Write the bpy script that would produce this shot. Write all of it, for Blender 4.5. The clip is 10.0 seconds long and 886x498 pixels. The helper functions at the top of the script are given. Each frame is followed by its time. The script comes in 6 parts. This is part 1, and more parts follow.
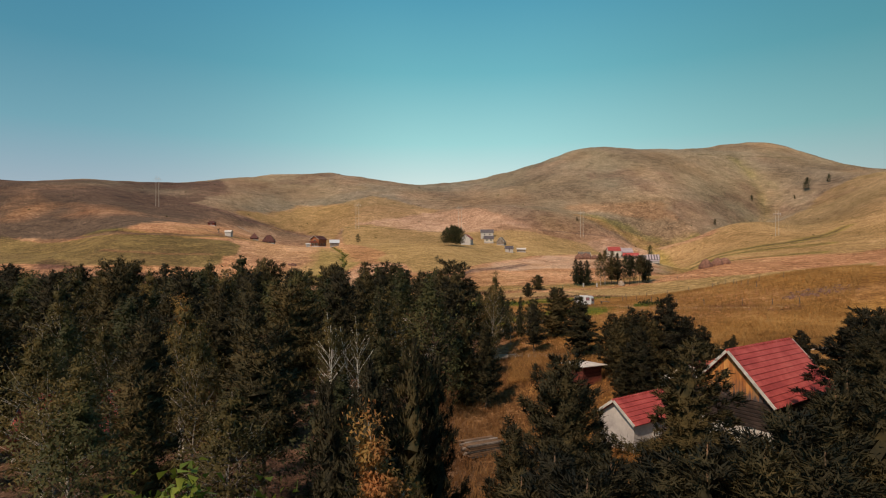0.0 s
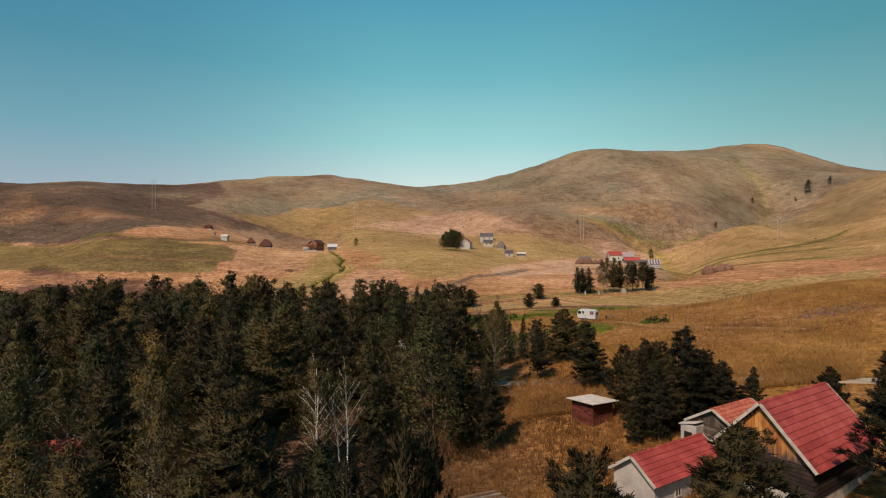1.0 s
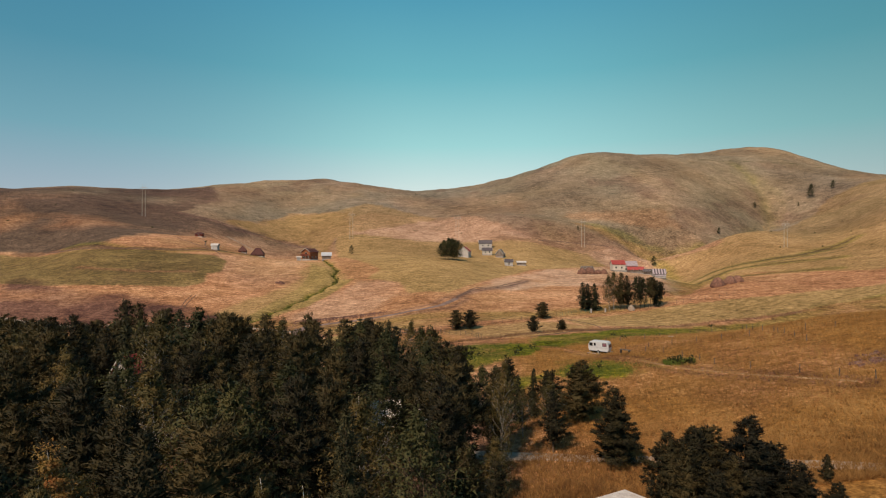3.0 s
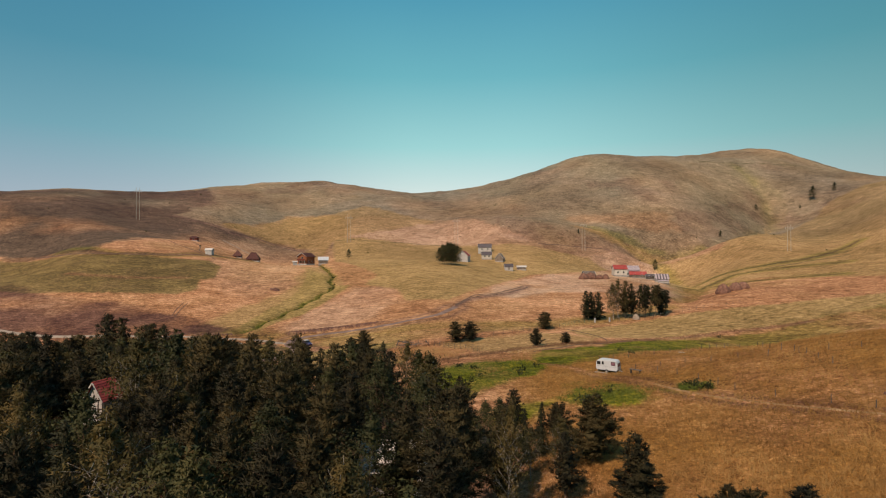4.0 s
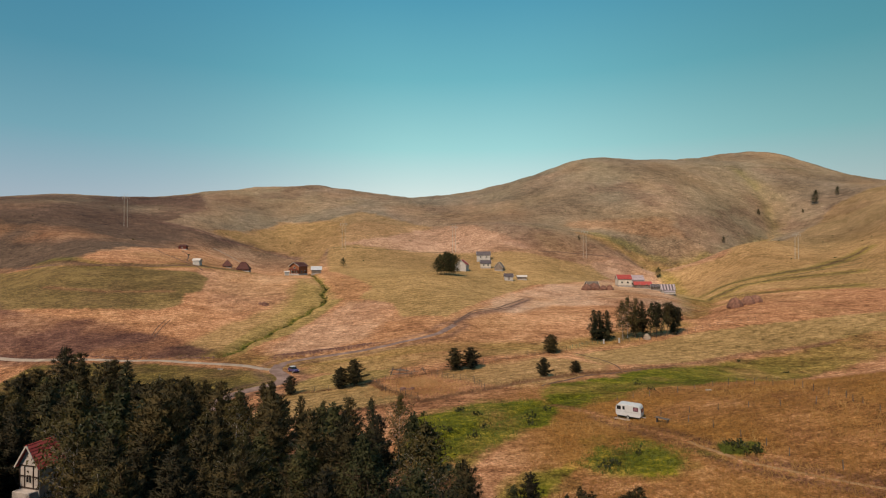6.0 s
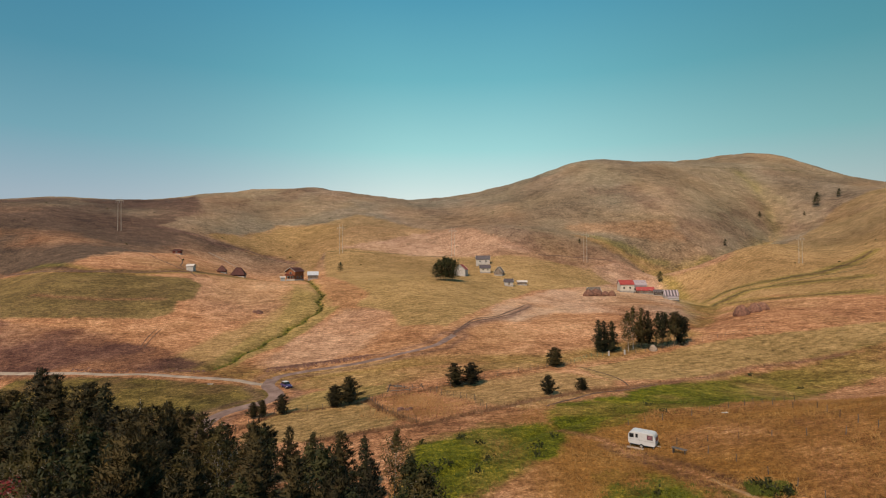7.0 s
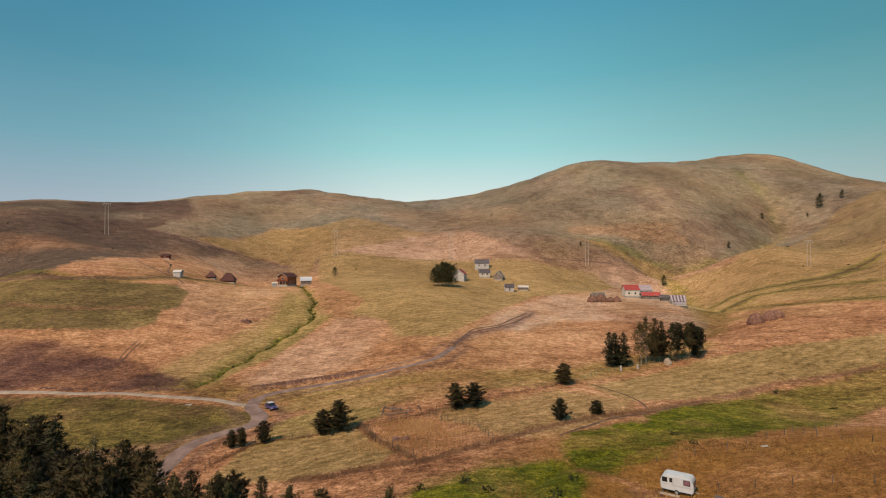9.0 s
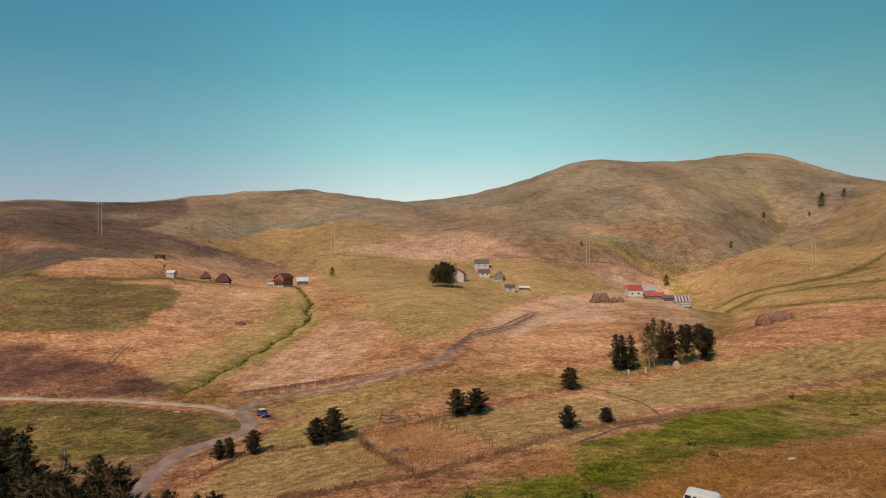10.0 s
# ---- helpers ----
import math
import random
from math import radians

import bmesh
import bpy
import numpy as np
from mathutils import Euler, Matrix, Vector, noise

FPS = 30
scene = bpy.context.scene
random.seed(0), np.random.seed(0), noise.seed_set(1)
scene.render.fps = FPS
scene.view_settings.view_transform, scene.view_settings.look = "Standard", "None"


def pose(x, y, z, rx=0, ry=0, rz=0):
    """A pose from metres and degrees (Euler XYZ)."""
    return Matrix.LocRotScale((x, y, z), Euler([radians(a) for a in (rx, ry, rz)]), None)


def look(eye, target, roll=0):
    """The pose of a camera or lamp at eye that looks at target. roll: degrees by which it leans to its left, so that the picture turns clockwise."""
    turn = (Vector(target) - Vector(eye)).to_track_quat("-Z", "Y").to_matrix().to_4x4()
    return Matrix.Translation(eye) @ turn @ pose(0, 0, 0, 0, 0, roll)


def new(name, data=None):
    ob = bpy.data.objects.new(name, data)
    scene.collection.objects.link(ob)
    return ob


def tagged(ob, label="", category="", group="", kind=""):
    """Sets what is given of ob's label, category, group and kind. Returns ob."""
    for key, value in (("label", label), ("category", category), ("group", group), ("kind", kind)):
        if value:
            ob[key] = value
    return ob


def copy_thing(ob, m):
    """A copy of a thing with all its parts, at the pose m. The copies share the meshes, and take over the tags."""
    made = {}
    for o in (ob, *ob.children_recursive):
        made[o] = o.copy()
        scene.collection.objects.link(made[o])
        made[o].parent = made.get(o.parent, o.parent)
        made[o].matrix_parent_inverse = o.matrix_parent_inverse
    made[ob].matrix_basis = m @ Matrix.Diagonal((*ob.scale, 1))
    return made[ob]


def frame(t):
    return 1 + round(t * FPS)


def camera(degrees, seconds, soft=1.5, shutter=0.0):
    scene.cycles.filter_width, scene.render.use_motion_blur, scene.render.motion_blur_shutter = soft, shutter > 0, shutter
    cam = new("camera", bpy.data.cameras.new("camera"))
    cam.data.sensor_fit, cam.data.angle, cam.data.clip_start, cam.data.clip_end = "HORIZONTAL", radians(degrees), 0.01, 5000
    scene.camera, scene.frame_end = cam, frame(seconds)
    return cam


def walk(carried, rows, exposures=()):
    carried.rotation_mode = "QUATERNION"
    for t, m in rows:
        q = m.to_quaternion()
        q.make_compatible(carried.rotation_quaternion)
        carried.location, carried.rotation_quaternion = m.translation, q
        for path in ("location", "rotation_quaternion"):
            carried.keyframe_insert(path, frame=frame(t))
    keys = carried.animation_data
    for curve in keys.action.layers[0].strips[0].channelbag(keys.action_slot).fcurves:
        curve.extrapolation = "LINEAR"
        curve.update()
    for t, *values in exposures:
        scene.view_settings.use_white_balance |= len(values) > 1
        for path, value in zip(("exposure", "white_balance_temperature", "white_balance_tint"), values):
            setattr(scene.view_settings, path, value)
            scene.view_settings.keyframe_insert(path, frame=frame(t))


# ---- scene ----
cam = camera(80.0, 10.0, 1.15)
PATH = [  # seconds, eye, yaw, pitch, roll
    (0, 0, 0, 12.5, 0, 0.3, 0),
    (0.5, 0.05, 1.71, 13.66, -0.038, 0.329, 0.005),
    (1, 0.1, 3.68, 14.78, -0.082, 0.363, 0.012),
    (1.5, 0.14, 5.87, 15.88, -0.132, 0.402, 0.021),
    (2, 0.17, 8.23, 16.96, -0.187, 0.444, 0.033),
    (2.5, 0.2, 10.72, 18.02, -0.246, 0.491, 0.047),
    (4, 0.24, 18.63, 21.14, -0.447, 0.644, 0.103),
    (4.5, 0.23, 21.33, 22.18, -0.52, 0.697, 0.127),
    (5, 0.22, 24.03, 23.23, -0.595, 0.751, 0.153),
    (5.5, 0.19, 26.71, 24.28, -0.672, 0.805, 0.181),
    (7, 0.07, 34.64, 27.54, -0.908, 0.957, 0.278),
    (7.5, 0.01, 37.25, 28.68, -0.987, 1.003, 0.315),
    (8, -0.06, 39.85, 29.23, -1.065, 1.046, 0.355),
    (8.5, -0.14, 42.46, 29.29, -1.142, 1.085, 0.396),
    (9, -0.22, 45.1, 29.15, -1.217, 1.119, 0.44),
    (9.5, -0.32, 47.8, 29.03, -1.29, 1.147, 0.486),
    (10, -0.42, 50.61, 28.89, -1.361, 1.17, 0.534),
]
walk(cam, [(t, pose(x, y, z, 90 + pitch, roll, yaw)) for t, x, y, z, yaw, pitch, roll in PATH])

# ---------------------------------------------------------------- light
SUN_AZ, SUN_EL = 215.0, 48.0          # degrees from +y clockwise, degrees above the horizon
world = bpy.data.worlds.new("world")
scene.world = world
world.use_nodes = True
wn, wl = world.node_tree.nodes, world.node_tree.links
sky = wn.new("ShaderNodeTexSky")
sky.sky_type, sky.sun_disc = "NISHITA", False
sky.sun_elevation, sky.sun_rotation = radians(SUN_EL), radians(SUN_AZ)
sky.altitude, sky.air_density, sky.dust_density, sky.ozone_density = 1000, 1.0, 0.6, 1.0
# the clear evening sky: pale at the horizon, turquoise above it, deep blue overhead
tc, sep, grade = wn.new("ShaderNodeTexCoord"), wn.new("ShaderNodeSeparateXYZ"), wn.new("ShaderNodeValToRGB")
wl.new(tc.outputs["Generated"], sep.inputs[0]), wl.new(sep.outputs[2], grade.inputs[0])
while len(grade.color_ramp.elements) < 6:
    grade.color_ramp.elements.new(0.5)
for e, (at, c) in zip(grade.color_ramp.elements, ((0.0, (0.74, 0.70, 0.63)), (0.10, (0.64, 0.69, 0.62)), (0.20, (0.30, 0.59, 0.55)), (0.32, (0.125, 0.415, 0.45)), (0.45, (0.055, 0.285, 0.39)), (1.0, (0.055, 0.14, 0.22)))):
    e.position, e.color = at, (*c, 1)
haze = wn.new("ShaderNodeMix")
haze.data_type, haze.inputs[0].default_value = "RGBA", 0.88
lift = wn.new("ShaderNodeVectorMath")
lift.operation = "SCALE"
lift.inputs[3].default_value = 0.18
wl.new(sky.outputs[0], lift.inputs[0])
wl.new(lift.outputs[0], haze.inputs[6]), wl.new(grade.outputs[0], haze.inputs[7])
# away from the bright middle the sky deepens: bluer towards the west, dusky turquoise towards the east
last = haze.outputs[2]
for way, start, tint in (((-0.80, 0.60, 0.0), 0.60, (0.49, 0.56, 0.69)), ((0.94, 0.34, 0.0), 0.42, (0.50, 0.585, 0.61))):
    side, dim, deep, mul = wn.new("ShaderNodeVectorMath"), wn.new("ShaderNodeMapRange"), wn.new("ShaderNodeMix"), wn.new("ShaderNodeVectorMath")
    side.operation, mul.operation, dim.interpolation_type, deep.data_type = "DOT_PRODUCT", "MULTIPLY", "SMOOTHSTEP", "RGBA"
    side.inputs[1].default_value = way
    dim.inputs[1].default_value, dim.inputs[2].default_value = start, 1.0
    deep.inputs[6].default_value, deep.inputs[7].default_value = (1, 1, 1, 1), (*tint, 1)
    wl.new(tc.outputs["Generated"], side.inputs[0]), wl.new(side.outputs["Value"], dim.inputs[0])
    wl.new(dim.outputs[0], deep.inputs[0]), wl.new(last, mul.inputs[0]), wl.new(deep.outputs[2], mul.inputs[1])
    last = mul.outputs[0]
wl.new(last, wn["Background"].inputs[0])
wn["Background"].inputs[1].default_value = 0.75

sun = new("sun", bpy.data.lights.new("sun", "SUN"))
sun.data.energy, sun.data.angle, sun.data.color = 2.95, radians(2.0), (1.0, 0.77, 0.555)
sd = Vector((math.sin(radians(SUN_AZ)) * math.cos(radians(SUN_EL)), math.cos(radians(SUN_AZ)) * math.cos(radians(SUN_EL)), math.sin(radians(SUN_EL))))
sun.matrix_world = look(sd * 300, (0, 0, 0))
scene.view_settings.exposure = 0.54

# ---------------------------------------------------------------- helpers for building
rng = random.Random(7)


def empty(name, m, label="", category="", group="", kind=""):
    ob = new(name)
    ob.matrix_world = m
    ob.empty_display_size = 0.3
    return tagged(ob, label, category, group, kind)


def raw(name, verts, faces, material, parent=None, smooth=False):
    """One mesh object from arrays of corners and faces."""
    me = bpy.data.meshes.new(name)
    me.from_pydata([tuple(v) for v in verts], [], [tuple(f) for f in faces])
    me.materials.append(material)
    if smooth:
        me.polygons.foreach_set("use_smooth", [True] * len(me.polygons))
    me.update()
    ob = new(name, me)
    ob.parent = parent
    return ob


def leafage(name, verts, faces, away, material, parent):
    """A crown of three-cornered leaves: each is turned outwards and shaded with the roundness of its bough."""
    V, A, F = np.asarray(verts, float), np.asarray(away, float), np.asarray(faces, int)
    A = A / (np.linalg.norm(A, axis=1)[:, None] + 1e-9)
    out = np.einsum("ij,ij->i", np.cross(V[F[:, 1]] - V[F[:, 0]], V[F[:, 2]] - V[F[:, 0]]), A[F[:, 0]])
    F[out < 0] = F[out < 0][:, ::-1]
    ob = raw(name, V.tolist(), F.tolist(), material, parent, True)
    ob.data.normals_split_custom_set_from_vertices(A.tolist())
    return ob


def part(name, bm, material, parent=None, label=""):
    """Links a bmesh as one mesh object under a thing or a part."""
    me = bpy.data.meshes.new(name)
    bm.normal_update()
    bm.to_mesh(me)
    bm.free()
    me.materials.append(material)
    ob = new(name, me)
    ob.parent = parent
    return tagged(ob, label)


def add_box(bm, sx, sy, sz, m=Matrix(), bevel=0.0):
    """A box standing on m's origin, centred in x and y."""
    r = bmesh.ops.create_cube(bm, size=1.0, matrix=m @ Matrix.Translation((0, 0, sz / 2)) @ Matrix.Diagonal((sx, sy, sz, 1)))
    if bevel:
        vs = set(r["verts"])
        es = [e for e in bm.edges if e.verts[0] in vs and e.verts[1] in vs]
        bmesh.ops.bevel(bm, geom=es, offset=bevel, segments=1, affect="EDGES")
    return bm


def box(sx, sy, sz, m=Matrix(), bevel=0.0):
    return add_box(bmesh.new(), sx, sy, sz, m, bevel)


def add_tube(bm, a, b, ra, rb, n=8):
    """A tapered round bar from a to b."""
    a, b = Vector(a), Vector(b)
    q = (b - a).to_track_quat("Z", "Y").to_matrix().to_4x4()
    m = Matrix.Translation((a + b) / 2) @ q
    bmesh.ops.create_cone(bm, cap_ends=True, segments=n, radius1=ra, radius2=rb, depth=(b - a).length, matrix=m)
    return bm


def tube(a, b, ra, rb, n=8):
    return add_tube(bmesh.new(), a, b, ra, rb, n)


def prism(profile, x0, x1, bm=None):
    """A profile of (y, z) drawn out along x from x0 to x1."""
    bm = bm or bmesh.new()
    lo = [bm.verts.new((x0, y, z)) for y, z in profile]
    hi = [bm.verts.new((x1, y, z)) for y, z in profile]
    bm.faces.new(lo[::-1]), bm.faces.new(hi)
    n = len(profile)
    for i in range(n):
        bm.faces.new((lo[i], lo[(i + 1) % n], hi[(i + 1) % n], hi[i]))
    bmesh.ops.recalc_face_normals(bm, faces=bm.faces)
    return bm


# ---------------------------------------------------------------- materials
def material(name, colours, scale=3.0, rough=0.85, metal=0.0, bump=0.15, stretch=(1, 1, 1), fine=6.0, per_object=0.0, spec=0.3, trans=0.0):
    """Two scales of noise blend the colours; a bump from the finer one."""
    m = bpy.data.materials.new(name)
    m.use_nodes = True
    nt = m.node_tree
    n, l = nt.nodes, nt.links
    bsdf = n["Principled BSDF"]
    co = n.new("ShaderNodeTexCoord")
    mp = n.new("ShaderNodeMapping")
    mp.inputs["Scale"].default_value = stretch
    l.new(co.outputs["Object"], mp.inputs[0])
    big, small = n.new("ShaderNodeTexNoise"), n.new("ShaderNodeTexNoise")
    big.inputs["Scale"].default_value, small.inputs["Scale"].default_value = scale, scale * fine
    big.inputs["Detail"].default_value, small.inputs["Detail"].default_value = 4, 3
    l.new(mp.outputs[0], big.inputs["Vector"]), l.new(mp.outputs[0], small.inputs["Vector"])
    mix = n.new("ShaderNodeMath")
    mix.operation = "MULTIPLY_ADD"
    l.new(small.outputs[0], mix.inputs[0])
    mix.inputs[1].default_value = 0.45
    l.new(big.outputs[0], mix.inputs[2])
    ramp = n.new("ShaderNodeValToRGB")
    el = ramp.color_ramp.elements
    k = len(colours)
    while len(el) < k:
        el.new(0.5)
    for i, c in enumerate(colours):
        el[i].position = 0.5 + 0.45 * (i / max(k - 1, 1))
        el[i].color = (*c, 1)
    src = mix.outputs[0]
    if per_object:
        oi, ma = n.new("ShaderNodeObjectInfo"), n.new("ShaderNodeMath")
        ma.operation = "MULTIPLY_ADD"
        l.new(oi.outputs["Random"], ma.inputs[0])
        ma.inputs[1].default_value = per_object
        ad = n.new("ShaderNodeMath")
        ad.operation = "SUBTRACT"
        l.new(mix.outputs[0], ad.inputs[0])
        ad.inputs[1].default_value = per_object / 2
        l.new(ad.outputs[0], ma.inputs[2])
        src = ma.outputs[0]
    l.new(src, ramp.inputs[0])
    l.new(ramp.outputs[0], bsdf.inputs["Base Color"])
    bsdf.inputs["Roughness"].default_value, bsdf.inputs["Metallic"].default_value = rough, metal
    bsdf.inputs["Specular IOR Level"].default_value = spec
    if bump:
        b = n.new("ShaderNodeBump")
        b.inputs["Strength"].default_value, b.inputs["Distance"].default_value = bump, 0.05
        l.new(small.outputs[0], b.inputs["Height"])
        l.new(b.outputs[0], bsdf.inputs["Normal"])
    if trans:
        tr, ms = n.new("ShaderNodeBsdfTranslucent"), n.new("ShaderNodeMixShader")
        l.new(ramp.outputs[0], tr.inputs[0])
        ms.inputs[0].default_value = trans
        l.new(bsdf.outputs[0], ms.inputs[1]), l.new(tr.outputs[0], ms.inputs[2])
        l.new(ms.outputs[0], n["Material Output"].inputs[0])
    return m


PINE = material("pine_needles", [(0.017, 0.015, 0.008), (0.037, 0.031, 0.012), (0.080, 0.058, 0.020)], 0.9, 0.75, per_object=0.4, bump=0, trans=0.2)
SPRUCE = material("spruce_needles", [(0.016, 0.018, 0.009), (0.032, 0.032, 0.014), (0.06, 0.054, 0.02)], 0.9, 0.75, per_object=0.2, bump=0, trans=0.15)
BIRCH_LEAF = material("birch_leaves", [(0.046, 0.04, 0.014), (0.088, 0.07, 0.022), (0.155, 0.105, 0.034)], 0.8, 0.7, per_object=0.3, bump=0, trans=0.35)
LEAF = material("broad_leaves", [(0.025, 0.028, 0.010), (0.05, 0.052, 0.017), (0.095, 0.082, 0.027)], 0.8, 0.7, per_object=0.3, bump=0, trans=0.3)
RUST_LEAF = material("turning_leaves", [(0.14, 0.11, 0.028), (0.25, 0.15, 0.042), (0.34, 0.14, 0.048)], 1.2, 0.7, per_object=0.2, bump=0, trans=0.3)
LIME_LEAF = material("fresh_leaves", [(0.10, 0.14, 0.02), (0.16, 0.2, 0.03), (0.22, 0.25, 0.04)], 1.2, 0.6, bump=0, trans=0.35)
BARK = material("pine_bark", [(0.05, 0.035, 0.025), (0.11, 0.07, 0.045), (0.2, 0.11, 0.065)], 2.0, 0.9, bump=0.4, stretch=(3, 3, 0.6))
BIRCH_BARK = material("birch_bark", [(0.08, 0.065, 0.055), (0.3, 0.26, 0.23), (0.5, 0.45, 0.41)], 3.0, 0.8, bump=0.3, stretch=(1, 1, 2.5))
ROOF_RED = material("red_metal_tile", [(0.24, 0.036, 0.034), (0.33, 0.055, 0.050), (0.40, 0.085, 0.075)], 1.2, 0.62, bump=0.12, per_object=0.2, spec=0.25)
ROOF_OLD = material("old_clay_tile", [(0.24, 0.06, 0.045), (0.42, 0.11, 0.075), (0.5, 0.18, 0.12)], 2.5, 0.85, bump=0.3, per_object=0.3)
ROOF_GREY = material("grey_sheet_roof", [(0.36, 0.32, 0.31), (0.5, 0.45, 0.43), (0.6, 0.55, 0.52)], 1.5, 0.9, bump=0.1, per_object=0.1)
ROOF_BLUE = material("pale_blue_sheet_roof", [(0.4, 0.41, 0.46), (0.5, 0.51, 0.56), (0.58, 0.59, 0.63)], 1.5, 0.7, bump=0.1)
ROOF_LILAC = material("lilac_sheet_roof", [(0.27, 0.21, 0.235), (0.36, 0.29, 0.32), (0.46, 0.385, 0.41)], 1.5, 0.8, bump=0.15, per_object=0.15)
ROOF_DARK = material("dark_slate_roof", [(0.05, 0.042, 0.05), (0.085, 0.07, 0.08), (0.13, 0.11, 0.115)], 2.0, 0.9, bump=0.2, per_object=0.2)
PLASTER = material("white_plaster", [(0.32, 0.295, 0.29), (0.42, 0.385, 0.375), (0.5, 0.46, 0.44)], 1.0, 0.9, bump=0.15)
CREAM = material("cream_plaster", [(0.42, 0.37, 0.32), (0.5, 0.45, 0.4), (0.56, 0.51, 0.46)], 1.0, 0.9, bump=0.1)


def gable_wood():
    """Orange boards that have greyed from the foot upwards in uneven streaks."""
    m = material("greyed_gable_board", [(0.26, 0.095, 0.03), (0.42, 0.17, 0.05), (0.56, 0.28, 0.09)], 1.3, 0.75, bump=0.25, stretch=(1, 2.0, 0.35), per_object=0.3)
    n, l = m.node_tree.nodes, m.node_tree.links
    bsdf = n["Principled BSDF"]
    old = bsdf.inputs["Base Color"].links[0].from_socket
    co, sp, nz, mp = n.new("ShaderNodeTexCoord"), n.new("ShaderNodeSeparateXYZ"), n.new("ShaderNodeTexNoise"), n.new("ShaderNodeMapping")
    mp.inputs["Scale"].default_value = (1, 4.5, 0.5)
    nz.inputs["Scale"].default_value, nz.inputs["Detail"].default_value = 1.6, 4
    l.new(co.outputs["Object"], sp.inputs[0]), l.new(co.outputs["Object"], mp.inputs[0]), l.new(mp.outputs[0], nz.inputs["Vector"])
    a, r, x = n.new("ShaderNodeMath"), n.new("ShaderNodeMapRange"), n.new("ShaderNodeMix")
    a.operation = "MULTIPLY_ADD"
    l.new(nz.outputs[0], a.inputs[0])
    a.inputs[1].default_value = -3.6
    l.new(sp.outputs[2], a.inputs[2])
    l.new(a.outputs[0], r.inputs[0])
    r.inputs[1].default_value, r.inputs[2].default_value, r.inputs[3].default_value, r.inputs[4].default_value = 0.75, 1.6, 1.0, 0.0
    x.data_type = "RGBA"
    x.inputs[7].default_value = (0.075, 0.06, 0.06, 1)
    l.new(r.outputs[0], x.inputs[0]), l.new(old, x.inputs[6]), l.new(x.outputs[2], bsdf.inputs["Base Color"])
    return m


PLANK_NEW = gable_wood()
PLANK_OLD = material("weathered_plank", [(0.05, 0.04, 0.035), (0.13, 0.10, 0.085), (0.24, 0.19, 0.16)], 2.0, 0.9, bump=0.35, stretch=(1, 1, 0.3), per_object=0.3)
LOG_DARK = material("dark_log", [(0.014, 0.009, 0.008), (0.026, 0.017, 0.015), (0.048, 0.032, 0.027)], 2.0, 0.85, bump=0.35, stretch=(0.3, 1, 1), per_object=0.2)
RED_WOOD = material("red_stained_board", [(0.06, 0.016, 0.013), (0.12, 0.03, 0.022), (0.18, 0.05, 0.035)], 2.0, 0.8, bump=0.25, stretch=(0.3, 1, 1), per_object=0.3)
STONE = material("field_stone", [(0.2, 0.18, 0.17), (0.36, 0.33, 0.31), (0.5, 0.46, 0.43)], 2.2, 0.9, bump=0.4, per_object=0.3)
TRIM = material("pale_board", [(0.32, 0.29, 0.27), (0.46, 0.43, 0.4), (0.56, 0.52, 0.48)], 2.0, 0.8, bump=0.15)
GLASS = material("dark_pane", [(0.012, 0.013, 0.016), (0.02, 0.022, 0.026)], 1.0, 0.12, bump=0, spec=0.6)
CARAVAN = material("caravan_white", [(0.47, 0.47, 0.5), (0.52, 0.52, 0.55), (0.56, 0.56, 0.6)], 0.8, 0.4, bump=0.03, spec=0.5)
CURTAIN = material("mauve_curtain_behind_glass", [(0.12, 0.05, 0.07), (0.2, 0.09, 0.12), (0.3, 0.17, 0.19)], 4.0, 0.2, bump=0, spec=0.5)
METAL = material("galvanised_metal", [(0.35, 0.36, 0.38), (0.46, 0.47, 0.49)], 2.0, 0.45, metal=0.6, bump=0.05)
CONCRETE = material("pale_concrete", [(0.28, 0.26, 0.23), (0.36, 0.33, 0.29), (0.42, 0.39, 0.34)], 1.0, 0.9, bump=0.1)
RUBBER = material("black_rubber", [(0.015, 0.015, 0.016), (0.03, 0.03, 0.03)], 4.0, 0.8, bump=0.1)
POST = material("grey_post", [(0.05, 0.04, 0.036), (0.1, 0.082, 0.072), (0.16, 0.13, 0.115)], 3.0, 0.9, bump=0.3, stretch=(1, 1, 0.4), per_object=0.3)
HAY = material("old_hay", [(0.11, 0.053, 0.04), (0.185, 0.092, 0.066), (0.27, 0.145, 0.098)], 1.2, 0.95, bump=0.6, per_object=0.2)
CAR_BLUE = material("violet_blue_paint", [(0.05, 0.035, 0.11), (0.075, 0.05, 0.15)], 1.0, 0.25, bump=0, spec=0.6)
GRAVEL = material("gravel", [(0.125, 0.078, 0.066), (0.2, 0.13, 0.112), (0.3, 0.205, 0.178)], 0.35, 0.95, bump=0.4, fine=14)
DUST = material("pale_dust_track", [(0.22, 0.165, 0.13), (0.32, 0.25, 0.2), (0.4, 0.33, 0.27)], 0.3, 0.95, bump=0.3, fine=14)
WARM_PLANK = material("brown_sawn_board", [(0.08, 0.045, 0.028), (0.13, 0.075, 0.045), (0.2, 0.12, 0.075)], 2.0, 0.9, bump=0.3, stretch=(0.3, 1, 1), per_object=0.3)
WARM_WOOD = material("warm_orange_wood", [(0.13, 0.04, 0.02), (0.24, 0.08, 0.035), (0.34, 0.13, 0.06)], 2.0, 0.8, bump=0.2)
WHITE_BARK = material("white_birch_bark", [(0.3, 0.27, 0.25), (0.62, 0.58, 0.54), (0.78, 0.74, 0.7)], 3.0, 0.8, bump=0.3, stretch=(1, 1, 2.5))
